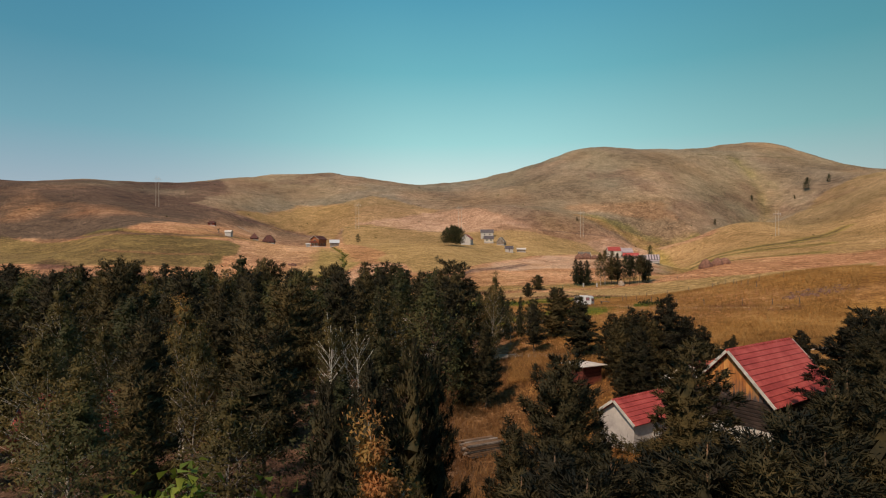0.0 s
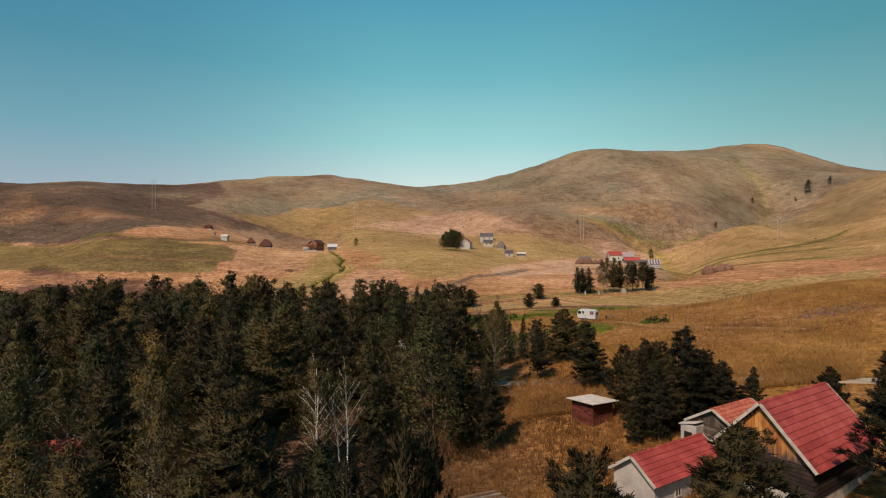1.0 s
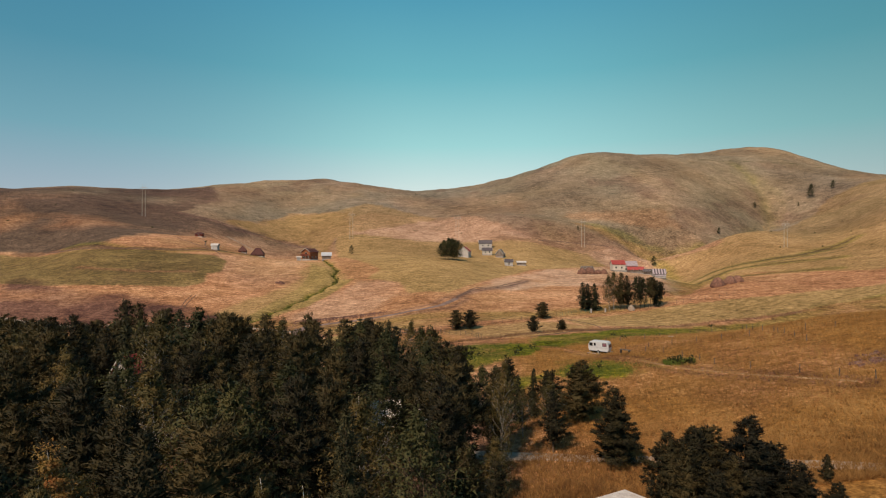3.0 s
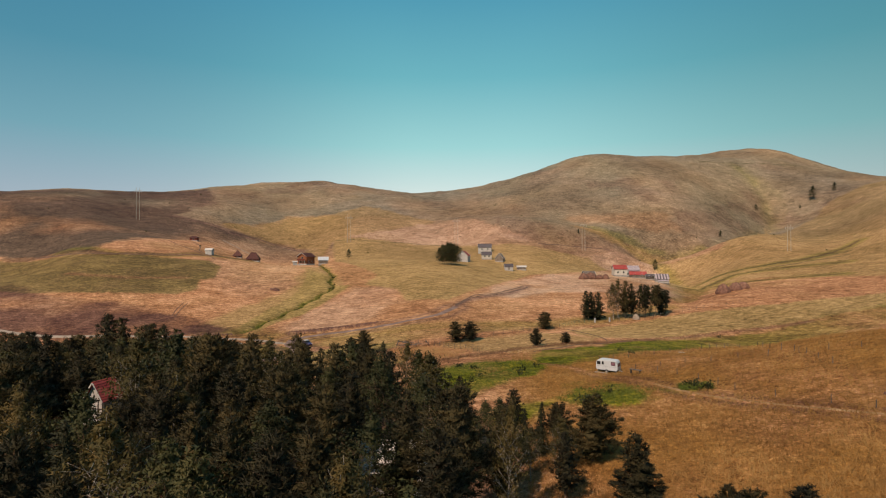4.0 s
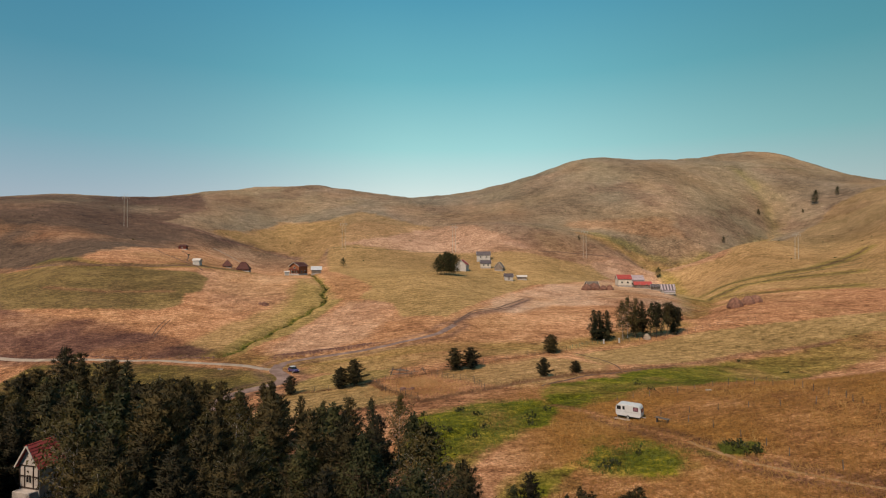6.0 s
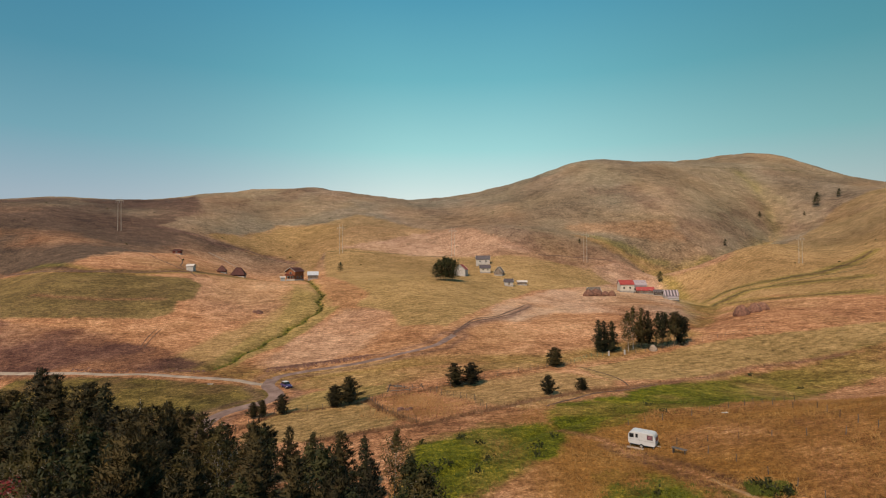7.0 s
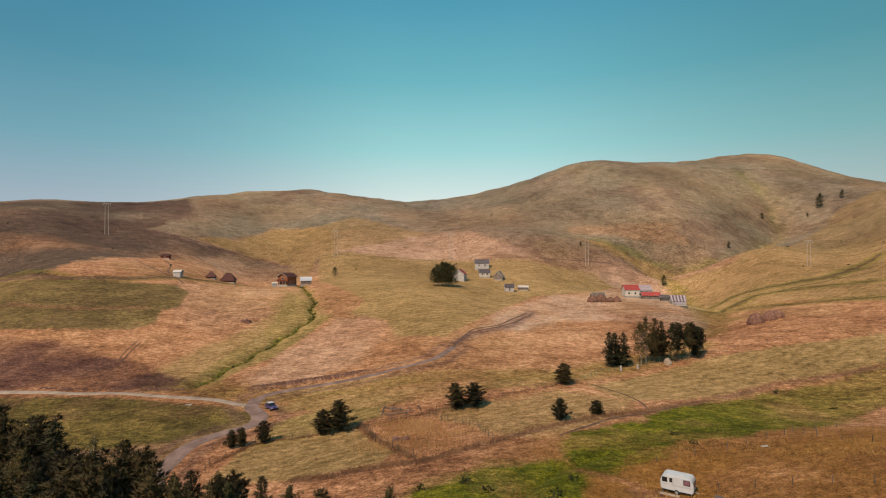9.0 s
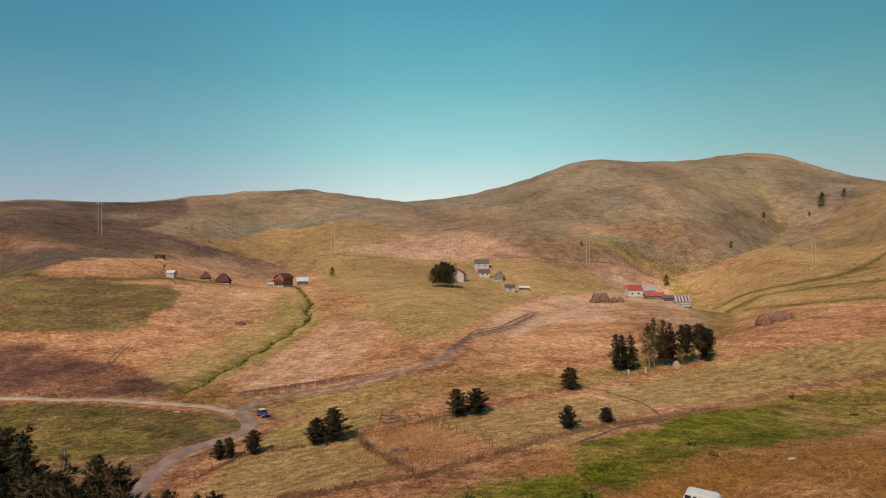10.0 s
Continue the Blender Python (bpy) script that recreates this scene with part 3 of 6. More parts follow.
def build_ground():
    us = np.concatenate([np.linspace(-5, -1.0, 12), np.linspace(-0.95, 0.95, 580), np.linspace(1.0, 5, 12)])
    ss = np.linspace(0, 10.6, 480)
    ys = np.concatenate([np.linspace(-500, -4, 14), 100 * 1.26**ss - 100, np.linspace(1180, 4200, 12)])
    U, Y = np.meshgrid(us, ys)
    X = U * (np.maximum(Y, 0) + 100)
    x, y = X.ravel(), Y.ravel()
    z = terrain(x, y)
    nc = len(us)
    i = (np.arange(len(ys) - 1)[:, None] * nc + np.arange(nc - 1)[None]).ravel()
    me = bpy.data.meshes.new("ground")
    me.vertices.add(len(x))
    me.vertices.foreach_set("co", np.stack([x, y, z], 1).ravel())
    faces = np.stack([i, i + 1, i + nc + 1, i + nc], 1)
    me.loops.add(faces.size)
    me.loops.foreach_set("vertex_index", faces.ravel())
    me.polygons.add(len(faces))
    me.polygons.foreach_set("loop_start", np.arange(len(faces)) * 4)
    me.polygons.foreach_set("use_smooth", np.ones(len(faces), bool))
    me.update(calc_edges=True)
    lush = cover(LUSH, x, y, 2.5)
    lush = lush * np.clip(1.35 - x / 130, 0.45, 1)
    lush = np.maximum(lush, 0.42 * cover(GULLY_GREEN, x, y, 3))
    # dark green field below the side track, lens falloff put into its colour
    dimmed_field, olive = cover(DARK_GREEN[1:], x, y, 0.9), cover(DARK_GREEN[:1], x, y, 0.9)
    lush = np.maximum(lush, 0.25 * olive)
    lush = np.maximum(lush, 0.5 * dimmed_field)
    creek = along(x, y, CREEK)
    lush = np.maximum(lush, np.exp(-((creek / (1.5 + 1.6 * fbm(x, y, 12, 71))) ** 2)) * 0.75)
    lush = np.maximum(lush, 0.45 * np.exp(-(((along(x, y, DITCH) - 2) / 4.0) ** 2)))
    lush = lush * np.clip(0.97 + 0.7 * fbm(x, y, 9, 81), 0, 1)
    mown = np.maximum(0.92 * cover(MOWN, x, y, 0.7), 0.75 * cover(MEADOW, x, y, 3))
    mown = np.maximum(mown, 0.75 * np.exp(-((np.clip(along(x + 7, y - 3, CREEK) - 6 - 6 * fbm(x, y, 18, 73), 0, 99) / 3.0) ** 2)) * (y < 300))
    # haze put into the far grass colour, growing with distance
    hazed_upland = np.clip((y - 375) / 90, 0, 1) * np.clip(0.97 + 0.5 * fbm(x, y, 70, 33), 0, 1)
    hill = 0.4 * np.clip((y - 400) / 160, 0, 1) * np.clip(0.7 + 1.2 * fbm(x, y, 90, 31), 0, 1)
    mown = np.maximum(mown, hill * 0.8)
    mown = np.maximum(mown, 0.25 * np.clip(fbm(x, y, 45, 91) * 2.2, 0, 1) * np.clip((y - 150) / 60, 0, 1))
    # purple heath; the western patch also takes the lens falloff into its colour
    heath = np.maximum(0.9 * cover(HEATH[:1], x, y, 4), 0.5 * cover(HEATH[1:], x, y, 6)) * np.clip(0.9 + 0.9 * fbm(x, y, 14, 83), 0, 1)
    heath = np.maximum(heath, 0.5 * np.clip((y - 380) / 150, 0, 1) * np.clip(2.0 * fbm(x, y, 40, 85) - 0.1, 0, 1))
    heath = np.maximum(heath, 0.8 * dimmed_field)
    mown = np.maximum(mown, 0.9 * olive)
    heath = np.maximum(heath, 0.3 * olive)
    dirt = np.exp(-((along(x, y, FIELD_TRACK) / 2.4) ** 2)) * 0.8
    dirt = np.maximum(dirt, 0.6 * np.exp(-(((along(x, y, ROAD) - 4.0) / 1.4) ** 2)))
    dirt = np.maximum(dirt, 0.8 * np.exp(-((along(x, y, HEDGE) / 0.9) ** 2)) * np.clip(0.9 + fbm(x, y, 6, 87), 0, 1))
    dirt = np.maximum(dirt, 0.8 * np.exp(-((along(x, y, SCREE) / 1.6) ** 2)))
    dirt = np.maximum(dirt, np.exp(-((np.hypot((x - 55) / 5, (y - 77) / 2) / 1.0) ** 2)))
    for line in DARK_LINES:
        dirt = np.maximum(dirt, 0.9 * np.exp(-((along(x, y, line) / 1.3) ** 2)))
    pale = np.max([np.exp(-((along(x, y, line) / 1.3) ** 2)) for line in PALE_LINES], axis=0)
    heath, lush, mown = heath * (1 - pale), lush * (1 - pale), mown * (1 - pale)
    for line in TERRACES:
        heath = np.maximum(heath, 0.95 * np.exp(-((along(x, y, line) / 2.0) ** 2)))
        lush = np.maximum(lush, 0.5 * np.exp(-(((along(x, y, line) - 3) / 2.5) ** 2)))
    spread = np.clip(0.85 + 1.1 * fbm(x, y, 16, 97), 0, 1)
    straw = np.max([k * cover(STRAW[i : i + 1], x, y, r) for i, k, r in ((0, 0.9, 4), (1, 0.1, 2), (2, 0.85, 4), (3, 0.5, 4), (4, 0.3, 6))], axis=0) * spread
    # western slope: moor colour that also holds the falloff towards the left edge
    dimmed_moor = cover(MOOR, x, y, 6) * np.clip(0.9 + 0.9 * fbm(x, y, 40, 98), 0, 1)
    olive_far, band, margin = cover(OLIVE[:2], x, y, 5), cover(DITCH_BAND, x, y, 1.5), cover(WOOD_MARGIN, x, y, 1.5)
    mown = np.maximum(mown, 0.9 * olive_far)
    hazed_upland = hazed_upland * (1 - 0.85 * olive_far) * (1 - 0.4 * cover(HILL_GOLD, x, y, 6)) * (1 - straw)
    heath = heath * (1 - 0.9 * olive_far)
    lush = np.maximum(lush, 0.13 * cover(OLIVE[1:], x, y, 8) * spread)
    heath = np.maximum(heath, 0.5 * cover(SPUR_HEATH, x, y, 3) * spread)
    cutgrass = cover(CREEK_MOWN, x, y, 0.7)
    mown, heath = np.maximum(mown, 0.95 * cutgrass), heath * (1 - cutgrass)
    lush = np.maximum(lush, 0.22 * cutgrass * spread)
    mown, lush = np.maximum(mown, 0.55 * band * spread), np.maximum(lush, 0.22 * band * spread)
    mown, heath = np.maximum(mown, 0.75 * margin), np.maximum(heath, 0.4 * margin)
    stony = along(x, y, GULLY_UP)
    lush = np.maximum(lush, 0.3 * np.exp(-((stony / 8) ** 2)) * spread)
    path = np.exp(-((along(x, y, VAN_PATH) / 0.8) ** 2))
    mown = mown * (1 - path)
    lush = lush * (1 - 0.9 * path)
    heath = np.maximum(heath, 0.8 * np.exp(-(((along(x, y, VAN_PATH) - 1.5) / 0.7) ** 2)) * (y < 108))
    near = np.clip((x - 6) / 10, 0, 1) * np.clip((132 - y) / 15, 0, 1)
    yard = np.clip((x + 4) / 4, 0, 1) * np.clip((62 - y) / 6, 0, 1)
    rank = np.maximum(near, yard) * np.clip(0.9 + 1.0 * fbm(x, y, 12, 93), 0, 1)
    rank = rank * (1 - path)
    heath = np.maximum(heath, 0.35 * np.clip((y - 330) / 120, 0, 1) * np.clip(0.75 + 0.9 * fbm(x, y, 60, 95), 0, 1))
    keep = 1 - inside(x, y, FENCED, 1.0)
    mown, heath = mown * keep, heath * keep
    # ground along the wood mixed towards the darker moor and dirt colours
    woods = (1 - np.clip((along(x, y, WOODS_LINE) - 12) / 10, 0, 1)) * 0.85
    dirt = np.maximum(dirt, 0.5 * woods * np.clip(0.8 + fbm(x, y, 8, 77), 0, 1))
    dimmed_moor = np.maximum(np.maximum(dimmed_moor, woods), 0.35 * olive)
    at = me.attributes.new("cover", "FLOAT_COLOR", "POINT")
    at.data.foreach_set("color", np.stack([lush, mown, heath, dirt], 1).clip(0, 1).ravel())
    tall = me.attributes.new("rank", "FLOAT", "POINT")
    tall.data.foreach_set("value", rank.clip(0, 1))
    high = me.attributes.new("hazed_upland", "FLOAT", "POINT")
    high.data.foreach_set("value", hazed_upland.clip(0, 1))
    for name, share in (("straw", straw), ("dimmed_moor", dimmed_moor)):
        me.attributes.new(name, "FLOAT", "POINT").data.foreach_set("value", share.clip(0, 1))
    me.materials.append(ground_material())
    ob = new("ground", me)
    return tagged(ob, "rolling dry grass meadows with green wet strips and mown fields", "ground", "", "structure")


WOODS_LINE = [(-110, 40), (-60, 30), (-25, 22), (-12, 30), (-14, 50), (-10, 70), (-30, 90), (-70, 110), (-70, 60), (-40, 55)]
build_ground()


def ribbon(name, line, width, mat, label, lift=0.1):
    """A road laid on the ground along a line, with worn wavy edges."""
    pts = []
    for (ax, ay), (bx, by) in zip(line, line[1:]):
        k = max(int(math.hypot(bx - ax, by - ay) / 1.0), 1)
        pts += [(ax + (bx - ax) * i / k, ay + (by - ay) * i / k) for i in range(k)]
    P = np.array(pts + [line[-1]])
    for _ in range(10):
        P[1:-1] = (P[:-2] + 2 * P[1:-1] + P[2:]) / 4
    d = np.gradient(P, axis=0)
    d /= np.hypot(d[:, 0], d[:, 1])[:, None]
    nrm = np.stack([-d[:, 1], d[:, 0]], 1)
    cols = np.linspace(-0.5, 0.5, 7)
    V, nC = [], len(cols)
    for j, c in enumerate(cols):
        wob = width * (1 + 0.35 * fbm(P[:, 0] + 50 * c, P[:, 1], 5, 60 + j))
        q = P + nrm * (c * wob)[:, None]
        z = terrain(q[:, 0], q[:, 1]) + (lift if 0 < j < nC - 1 else -0.1) - (0.04 if j in (2, 4) else 0)
        V.append(np.stack([q[:, 0], q[:, 1], z], 1))
    V = np.stack(V, 1).reshape(-1, 3)
    F = [(r * nC + c, r * nC + c + 1, (r + 1) * nC + c + 1, (r + 1) * nC + c) for r in range(len(P) - 1) for c in range(nC - 1)]
    ob = raw(name, V, F, mat, None, True)
    return tagged(ob, label, "road", "", "structure")


ribbon("road", ROAD[:13], 4.0, GRAVEL, "purplish gravel road winding through the meadow")
ribbon("road", ROAD[12:], 2.6, GRAVEL, "narrow gravel road climbing past the field", 0.08)
ribbon("road", SIDE_TRACK, 2.0, DUST, "pale dusty side track across the meadow")
ribbon("road", YARD_ROAD, 1.8, DUST, "pale gravel lane behind the yard")

# trodden paths, field walls and wheel ruts on the far slopes
RUT = material("brown_rut", [(0.075, 0.04, 0.03), (0.13, 0.072, 0.052), (0.2, 0.12, 0.085)], 0.5, 0.95, bump=0.4, fine=10)
DRY_PATH = material("trodden_grass", [(0.2, 0.11, 0.05), (0.3, 0.175, 0.085), (0.38, 0.24, 0.125)], 0.8, 0.95, bump=0.3, fine=8)
WEEDS = material("dark_rank_weeds", [(0.05, 0.042, 0.016), (0.085, 0.068, 0.026), (0.14, 0.105, 0.045)], 0.6, 0.95, bump=0.5, fine=8)
for line, width, mat, label in (
    ([(-158, 406), (-145, 402), (-132, 393)], 1.5, DUST, "pale trodden path on the far slope"),
    ([(-175, 353), (-150, 327), (-127, 305)], 0.9, RUT, "thin brown path down to the hut"),
    ([(-159, 362), (-150, 350), (-146, 343), (-140, 330), (-135, 317), (-125, 305), (-116, 294)], 0.9, RUT, "winding brown path between the sheds"),
    ([(-215, 303), (-194, 293), (-173, 284), (-150, 283), (-134, 293), (-123, 303), (-108, 319)], 1.1, RUT, "low dark field bank along the olive field"),
    ([(-218, 442), (-194, 438), (-172, 436), (-142, 442), (-121, 436), (-103, 425)], 1.8, RUT, "brown field wall climbing the slope"),
    ([(-95, 220), (-93, 210), (-90, 200)], 0.4, RUT, "wheel rut in the dry grass"),
    ([(-96.6, 220), (-94.6, 210), (-91.6, 201)], 0.4, RUT, "wheel rut in the dry grass"),
    ([(6, 203), (13, 220), (22, 230), (31, 244), (42, 268)], 1.0, RUT, "reddish wheel rut of the field track"),
    ([(6, 205), (14, 225), (24, 235), (32, 253), (40, 270)], 0.9, RUT, "reddish wheel rut of the field track"),
    ([(150, 318), (160, 328), (171, 321), (184, 316), (216, 327), (256, 343)], 1.1, WEEDS, "dark weedy terrace bank on the slope"),
    ([(136, 296), (150, 304), (175, 304), (204, 312), (243, 327)], 1.1, WEEDS, "dark weedy terrace bank on the slope"),
    ([(-82, 439), (-50, 431), (-26, 434), (15, 428)], 0.9, WEEDS, "dark hay-field edge below the dry slope"),
    ([(332, 689), (390, 691), (444, 688), (495, 690)], 2.2, WEEDS, "dark terrace line below the summit"),
    ([(74, 411), (94, 419), (115, 422), (130, 420)], 1.4, RUT, "reddish eroded bank on the spur"),
    ([(36, 165), (40, 159), (42, 152), (41, 146)], 0.5, RUT, "brown trodden line across the mown meadow"),
    ([(20, 130), (31, 139), (40, 143), (51, 151)], 0.7, RUT, "brown wheel line along the meadow edge"),
    (VAN_PATH[3:], 0.6, DRY_PATH, "faint trodden path past the caravan"),
):
    ribbon("path", line, width, mat, label, 0.07)

# ---------------------------------------------------------------- trees
def sprays(rs, points, axes, size, wide, jitter=0.6):
    """Small kite-shaped leaf sprays at the points, pointing roughly along the axes."""
    n = len(points)
    a = axes + rs.normal(0, jitter, (n, 3))
    a /= np.linalg.norm(a, axis=1)[:, None]
    b = np.cross(a, rs.normal(0, 1, (n, 3)))
    b /= np.linalg.norm(b, axis=1)[:, None]
    s = (size * rs.uniform(0.6, 1.4, n))[:, None]
    v = np.stack([points, points + a * s * 0.5 + b * s * wide, points + a * s, points + a * s * 0.5 - b * s * wide], 1).reshape(-1, 3)
    return v, np.arange(4 * n).reshape(-1, 4)


def blades(rs, points, axes, size, wide):
    """Thin pointed blades at the points, along the axes."""
    n = len(points)
    a = axes / np.linalg.norm(axes, axis=1)[:, None]
    b = np.cross(a, rs.normal(0, 1, (n, 3)))
    b /= np.linalg.norm(b, axis=1)[:, None]
    s = (size * rs.uniform(0.6, 1.3, n))[:, None]
    v = np.stack([points - b * s * wide, points + b * s * wide, points + a * s], 1).reshape(-1, 3)
    return v, np.arange(3 * n).reshape(-1, 3)


def limb_mesh(bars, n=5):
    """Tapered bars (a, b, ra, rb) joined into one mesh."""
    V, F = [], []
    for a, b, ra, rb in bars:
        a, b = np.array(a, float), np.array(b, float)
        d = (b - a) / (np.linalg.norm(b - a) + 1e-9)
        p = np.cross(d, (0.3, 0.9, 0.1))
        p /= np.linalg.norm(p)
        q = np.cross(d, p)
        k = len(V)
        for c, r in ((a, ra), (b, rb)):
            V += [c + r * (math.cos(t) * p + math.sin(t) * q) for t in np.arange(n) * 2 * math.pi / n]
        F += [(k + i, k + (i + 1) % n, k + n + (i + 1) % n, k + n + i) for i in range(n)]
        F.append(tuple(k + n + i for i in range(n)))
    return V, F


def core(rs, h, low, spread, share, power):
    """A ragged inner mass of shaded twigs that fills the middle of a crown."""
    V, F, n, rows = [], [], 9, 14
    for j in range(rows):
        f = j / (rows - 1)
        for i in range(n):
            r = share * spread * (0.4 + 0.6 * min(f / 0.25, 1)) * (1 - f) ** power * rs.uniform(0.5, 1.3) + 0.02
            V.append((r * math.cos(i * 6.283 / n + j), r * math.sin(i * 6.283 / n + j), h * (low + 0.01 + (0.94 - low) * f) + rs.uniform(-0.2, 0.2)))
    for j in range(rows - 1):
        for i in range(n):
            k, q = j * n + i, j * n + (i + 1) % n
            F += [(k, q, q + n), (k, q + n, k + n)]
    return V, F


def conifer(name, seed, h, spread, low, mat, size, wide, tufts, per, rise, label, power=0.7, whorl=0.42, candle=0.5, curl=0.12, fill=0.42):
    """A pine or spruce of real height h: whorls of boughs that fan out flat and carry brushes of needles at their twigs.
    rise: the slope of the lowest and of the highest boughs; curl: how the bough's end bends up."""
    rs = np.random.RandomState(seed)
    top = empty(name, Matrix(), label, "tree")
    lean = rs.normal(0, 0.012 * h, 2)
    nodes = [np.array([lean[0] * (z / h) ** 2 + 0.05 * math.sin(z), lean[1] * (z / h) ** 2, z]) for z in np.linspace(-0.4, h, 8)]
    rad = np.linspace(0.009 * h + 0.04, 0.012, 8)
    stem = [(nodes[i], nodes[i + 1], rad[i], rad[i + 1]) for i in range(7)]
    bars, ctr, fwd, away = [], [], [], []
    lop, z = rs.uniform(0, 6.28), low * h
    while z < h - 0.25:
        f = (z / h - low) / (1 - low)
        reach = spread * (0.4 + 0.6 * min(f / 0.25, 1)) * (1 - f) ** power * rs.uniform(0.72, 1.15) + 0.16
        c = np.array([lean[0] * (z / h) ** 2, lean[1] * (z / h) ** 2, z])
        for t in rs.uniform(0, 6.28) + np.arange(rs.randint(4, 7)) * 6.28 / 5.3:
            r = reach * rs.uniform(0.5, 1.22) * (1 + 0.16 * math.cos(t - lop))
            d = np.array([math.cos(t), math.sin(t), rise[0] + (rise[1] - rise[0]) * f + rs.normal(0, 0.1)])
            side = np.array([-math.sin(t), math.cos(t), 0.0])
            if r > 0.7:
                bars.append((c, c + d * r * 0.9, 0.0035 * h * (1 - f) + 0.012, 0.006))
            m = max(int(tufts * (0.35 * r + 0.65 * r * r / spread)), 2)
            s = rs.uniform(0.12, 1.0, m) ** 0.6
            off = rs.normal(0, 0.38, m) * r * (1.08 - s)
            up = rs.normal(0, 0.05 + 0.03 * r, m)
            ctr.append(c + d * r * s[:, None] + side * off[:, None] + np.array((0, 0, 1)) * (curl * r * s**2 + up)[:, None])
            fwd.append(d * (0.35 + 0.5 * s)[:, None] + side * (1.6 * off / (r + 0.2))[:, None] + (0, 0, candle))
            away.append(np.array((d[0], d[1], 0)) * 0.55 + side * (0.6 * off / (r + 0.2))[:, None] + np.array((0, 0, 1)) * (0.62 + 2.6 * up / (0.4 + r))[:, None])
        z += whorl * rs.uniform(0.75, 1.3) * (1.1 - 0.35 * f)
    ctr.append(np.array([nodes[-1] + (0, 0, -0.12 * i) for i in range(6)]))
    fwd.append(np.tile((0, 0, 1.2), (6, 1))), away.append(np.tile((0, 0, 1.0), (6, 1)))
    C, W, A = (np.repeat(np.concatenate(q), per, 0) for q in (ctr, fwd, away))
    n = len(C)
    turn = rs.normal(0, 0.62, (n, 3))
    V, F = blades(rs, C + rs.normal(0, 0.22 * size, (n, 3)), W + turn, size, wide)
    A = np.repeat(A + 0.45 * turn + rs.normal(0, 0.10, (n, 3)), 3, 0)
    V1, F1 = limb_mesh(stem, 6)
    V2, F2 = limb_mesh(bars, 3)
    raw("trunk", V1 + V2, F1 + [tuple(i + len(V1) for i in q) for q in F2], BARK, top, True)
    V2, F2 = core(rs, h, low, spread, fill, power)
    V2 = np.array(V2)
    F = np.concatenate([F, np.array(F2) + len(V)])
    leafage("crown", np.concatenate([V, V2]), F, np.concatenate([A, V2 * (1, 1, 0) * 0.4 + (0, 0, 0.25)]), mat, top)
    return top


def broadleaf(name, seed, h, spread, leaves, mat, bark, size, wide, label, stems=1, low=0.3, bare=0.0, hang=0.4):
    """A birch or other leafy tree of real height h: stems that fork into thinning limbs, with sprays of leaves hanging at the twigs."""
    rs = np.random.RandomState(seed)
    top = empty(name, Matrix(), label, "tree")
    bars, pts, out = [], [], []
    for k in range(stems):
        p, r = np.array([0.5 * k * math.cos(k * 2.3), 0.5 * k * math.sin(k * 2.3), -0.4]), (0.008 * h + 0.03) * (1.6 if bare else 1.0)
        drift = rs.normal(0, 0.04, 2) + (0.08 * k * math.cos(k * 2.3 + 1), 0.08 * k * math.sin(k * 2.3 + 1))
        steps = 12
        for i in range(steps):
            f = (i + 1) / steps
            q = p + np.array([*(drift * h / steps + rs.normal(0, 0.07, 2)), h * (1 - 0.08 * k) / steps])
            bars.append((p, q, r, r * 0.8))
            if f > low:
                for t in rs.uniform(0, 6.28) + np.arange(4) * 1.7:
                    g = spread * math.sin(math.pi * min(0.28 + 0.72 * (f - low) / (1 - low), 0.95)) * rs.uniform(0.55, 1.2)
                    d = np.array([math.cos(t), math.sin(t), 0.8 + 0.5 * f])
                    e = p + d * g
                    bars.append((p, e, r * 0.4, 0.008))
                    ends = [e] + [p + (e - p) * rs.uniform(0.4, 1.05) + rs.normal(0, 0.3 * g, 3) for _ in range(4)]
                    for w in ends[1:] if not bare else ends[1:2]:
                        bars.append((p + (e - p) * 0.5, w, 0.012, 0.004))
                    for w in ends:
                        if rs.uniform() > bare:
                            o = rs.normal(0, 1, (leaves, 3)) * (0.2, 0.2, 0.26) * (0.4 + g) * 0.75
                            pts.append(w + o)
                            out.append(o * 1.6 / (0.4 + g) + np.array((d[0], d[1], 0.0)) * 0.5 + (0, 0, 0.55))
            p, r = q, r * 0.8
        o = rs.normal(0, 0.22, (leaves * 2, 3))
        pts.append(p + o), out.append(o + (0, 0, 1))
    V, F = limb_mesh(bars, 4)
    raw("trunk", V, F, bark, top, True)
    P, A = np.concatenate(pts), np.concatenate(out)
    V, F = blades(rs, P, rs.normal(0, 1, (len(P), 3)) * 0.7 + (0, 0, -hang), size, wide)
    leafage("crown", V, F, np.repeat(A + rs.normal(0, 0.15, A.shape), 3, 0), mat, top)
    return top


TALL = "tall dark green scots pine in the wood"
POINTED = "dark pointed spruce in the wood"
SLENDER = "slender birch with a white stem and thin yellowing crown"
ROUND = "rounded olive-green leafy tree in the wood"
